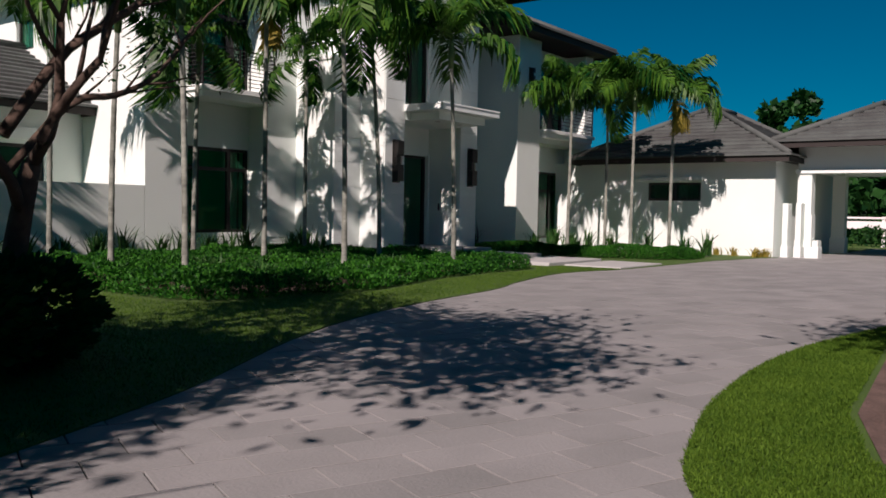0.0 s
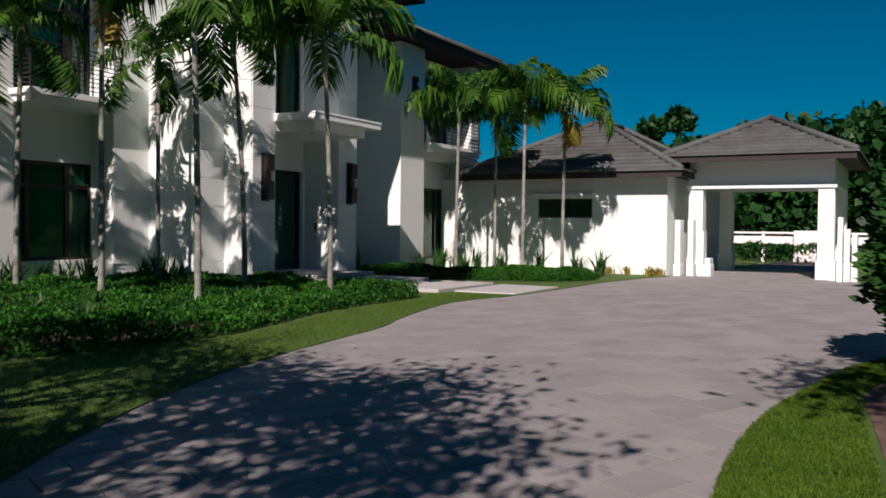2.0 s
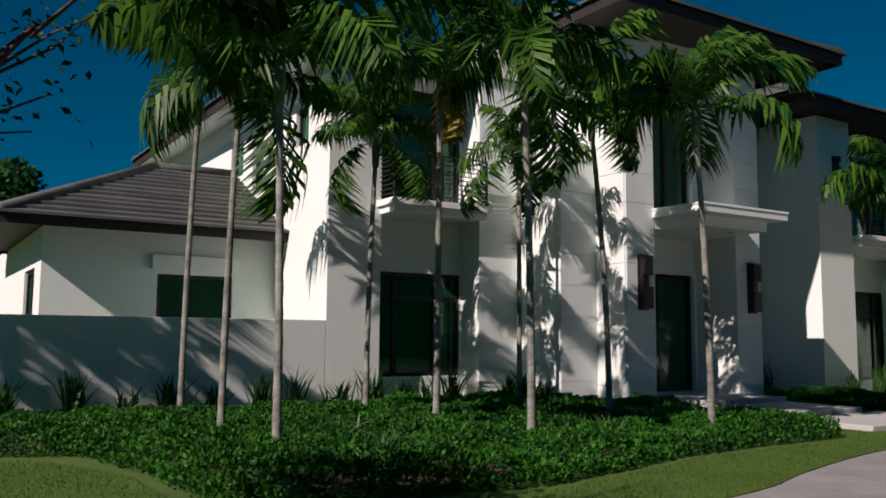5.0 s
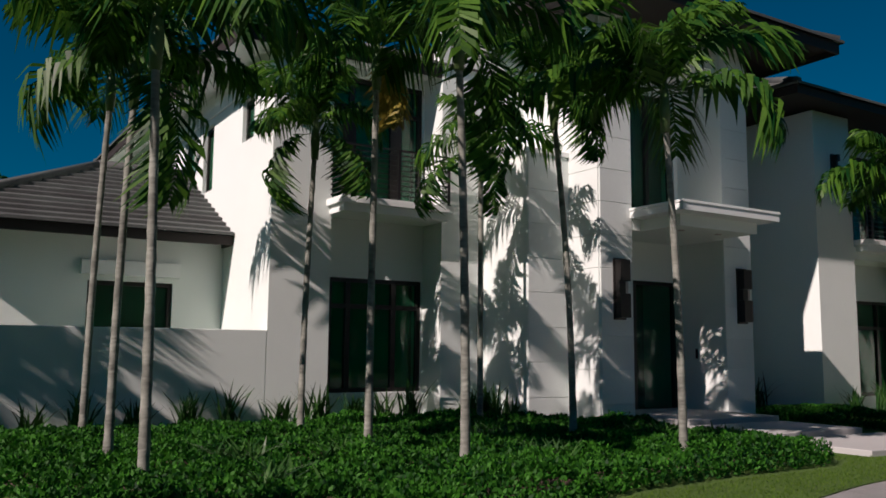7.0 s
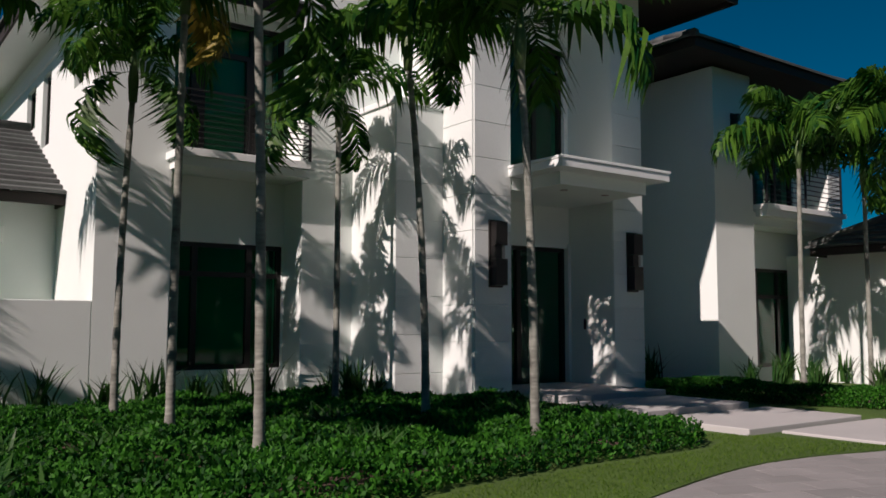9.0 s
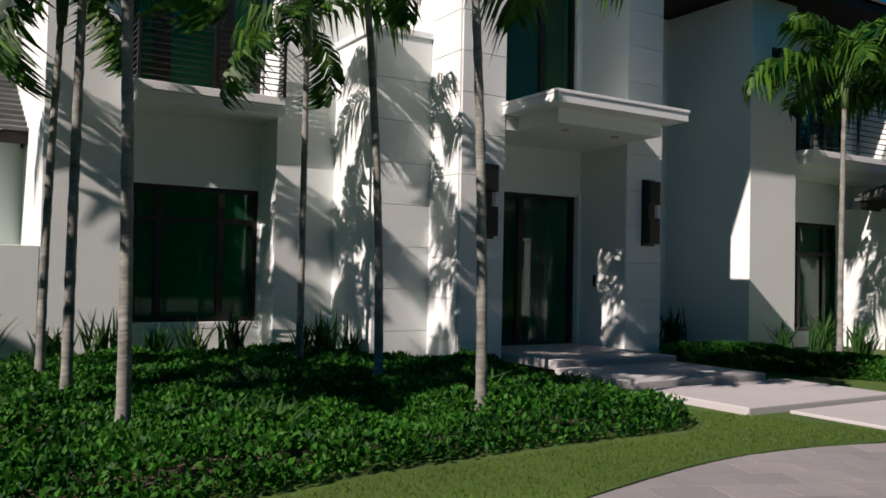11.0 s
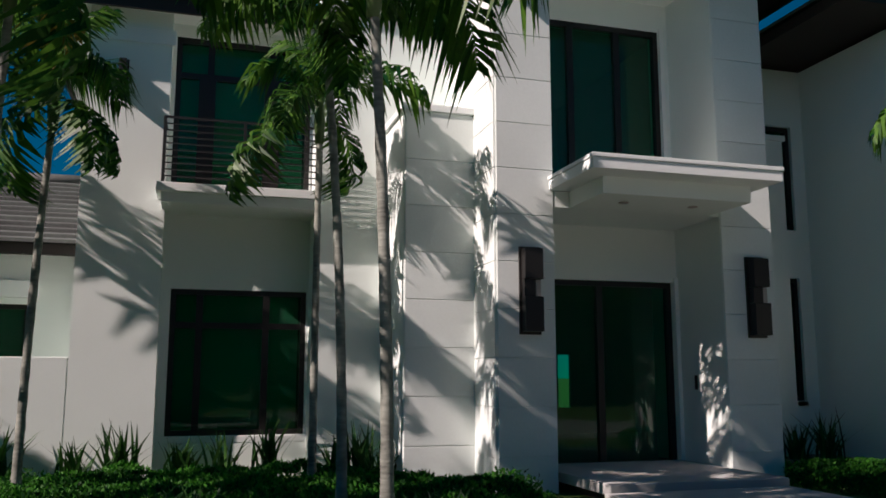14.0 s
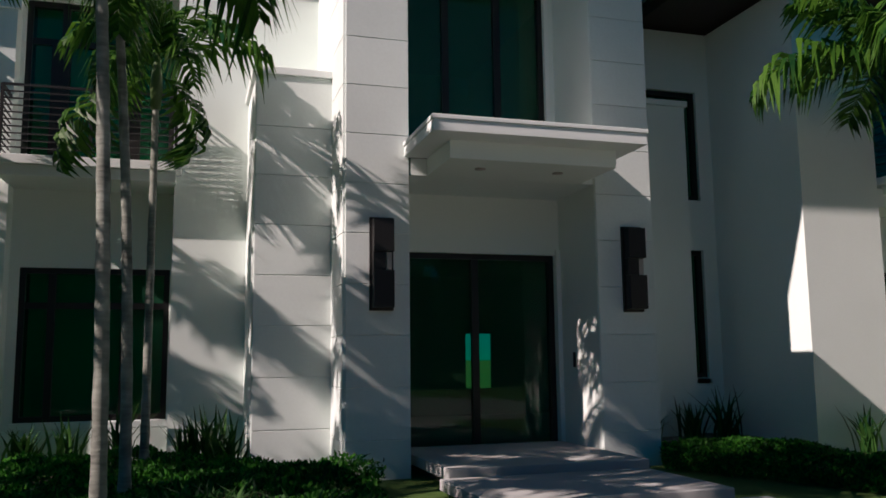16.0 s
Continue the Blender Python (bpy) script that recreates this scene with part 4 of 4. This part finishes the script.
wr = random.Random(9)
spots = [(46 + wr.uniform(-3, 8), y + wr.uniform(-1, 1), 2.4 + wr.random() * 1.0, (6.6 if y < 8 else 4.6) + wr.random() * 1.6 + max(0, 4 - y) * 0.16) for y in range(-26, 16, 2)]
spots += [(44 + wr.uniform(-1, 1), y, 2.0, 2.9 + wr.random() * 0.6) for y in range(-14, 14, 2)]
far_woods("far_woods", spots, "distant dark green woods behind the porch", 15)
far_woods("distant_trees", [(58, 17.4, 1.7, 10.2), (60, 12.6, 1.7, 9.4)], "distant round treetops behind the garage roof", 17)
far_woods("garden_trees", [(2.5, 33, 1.9, 10.4), (1.2, 35, 1.9, 9.0), (5.5, 34, 1.5, 7.7), (8.1, 37, 1.6, 7.4), (-2.5, 34, 2.2, 8.0)], "dense dark green trees behind the side wing", 18, 0.2, 1100)
# unseen woods added to hide low sky from the door glass reflections
ring = [(x + wr.uniform(-1, 1), -15 - wr.uniform(0, 5), 2.8 + wr.random(), 6.0 + wr.random() * 2.5) for x in range(-14, 34, 2)]
ring += [(-24 - wr.uniform(0, 4), y, 2.8 + wr.random(), 6.0 + wr.random() * 2) for y in range(-14, 30, 4)]
far_woods("boundary_woods", ring, "unseen dark woods added to block low sky", 16)

# ---- driveway pavers ----
road_parent = drive
rows_angle = radians(-22)
ca, sa = math.cos(rows_angle), math.sin(rows_angle)
LX, LY, GAP = 0.44, 0.29, 0.010
PAVE = mesh_of("paver", boxes((-LX / 2 + GAP / 2, LX / 2 - GAP / 2, -LY / 2 + GAP / 2, LY / 2 - GAP / 2, -0.05, 0.0)), PAVER)
bm = bmesh.new()
bm.from_mesh(PAVE)
bmesh.ops.bevel(bm, geom=[e for e in bm.edges if all(v.co.z > -0.01 for v in e.verts)], offset=0.0012, segments=1, affect="EDGES")
bm.to_mesh(PAVE)
bm.free()
cells = []
for j in range(-90, 190):
    for i in range(-60, 110):
        u, v = (i + 0.5 * (j % 2)) * LX, j * LY
        cells.append((u * ca - v * sa, u * sa + v * ca, i, j))
cx, cy = np.array([c[0] for c in cells]), np.array([c[1] for c in cells])
keep = (inside(DRIVE, cx, cy) | (edge_distance(DRIVE, cx, cy) < 0.22)) & (cx > -6) & (cx < 34) & (cy > -6)
near = keep & (cx > 0.4) & (cx < 7.5) & (cy < 7.6) & (edge_distance(DRIVE, cx, cy) > 0.2)
order = np.argsort(np.hypot(cx - 2.6, cy - 3.8) + 1e3 * ~near)[:290]
chosen = set(int(i) for i in order if near[i])
rng = np.random.default_rng(5)
base = np.array([v.co[:] for v in PAVE.vertices])
polys = [tuple(p.vertices) for p in PAVE.polygons]
verts, faces = [], []
for i in np.nonzero(keep)[0]:
    x, y = cx[i], cy[i]
    dz = GROUND + rng.uniform(-0.002, 0.002)
    if int(i) in chosen:
        ob = new("paver", PAVE)
        ob.parent = road_parent
        ob.matrix_basis = pose(x, y, dz, rng.uniform(-0.15, 0.15), rng.uniform(-0.15, 0.15), -22)
        continue
    k = len(verts)
    verts += [(x + p[0] * ca - p[1] * sa, y + p[0] * sa + p[1] * ca, p[2] + dz) for p in base]
    faces += [tuple(a + k for a in q) for q in polys]
rest = raw("pavers", verts, faces, PAVER, road_parent)
tagged(rest, "grey concrete pavers of the driveway", kind="stuff")

# ---- plan units to metres, the drive at height nought ----
TO_METRES = Matrix.Scale(UNIT, 4) @ Matrix.Translation((0, 0, -GROUND))
for ob in [o for o in scene.objects if o.parent is None and o not in (cam, sun)]:
    ob.matrix_basis = TO_METRES @ ob.matrix_basis
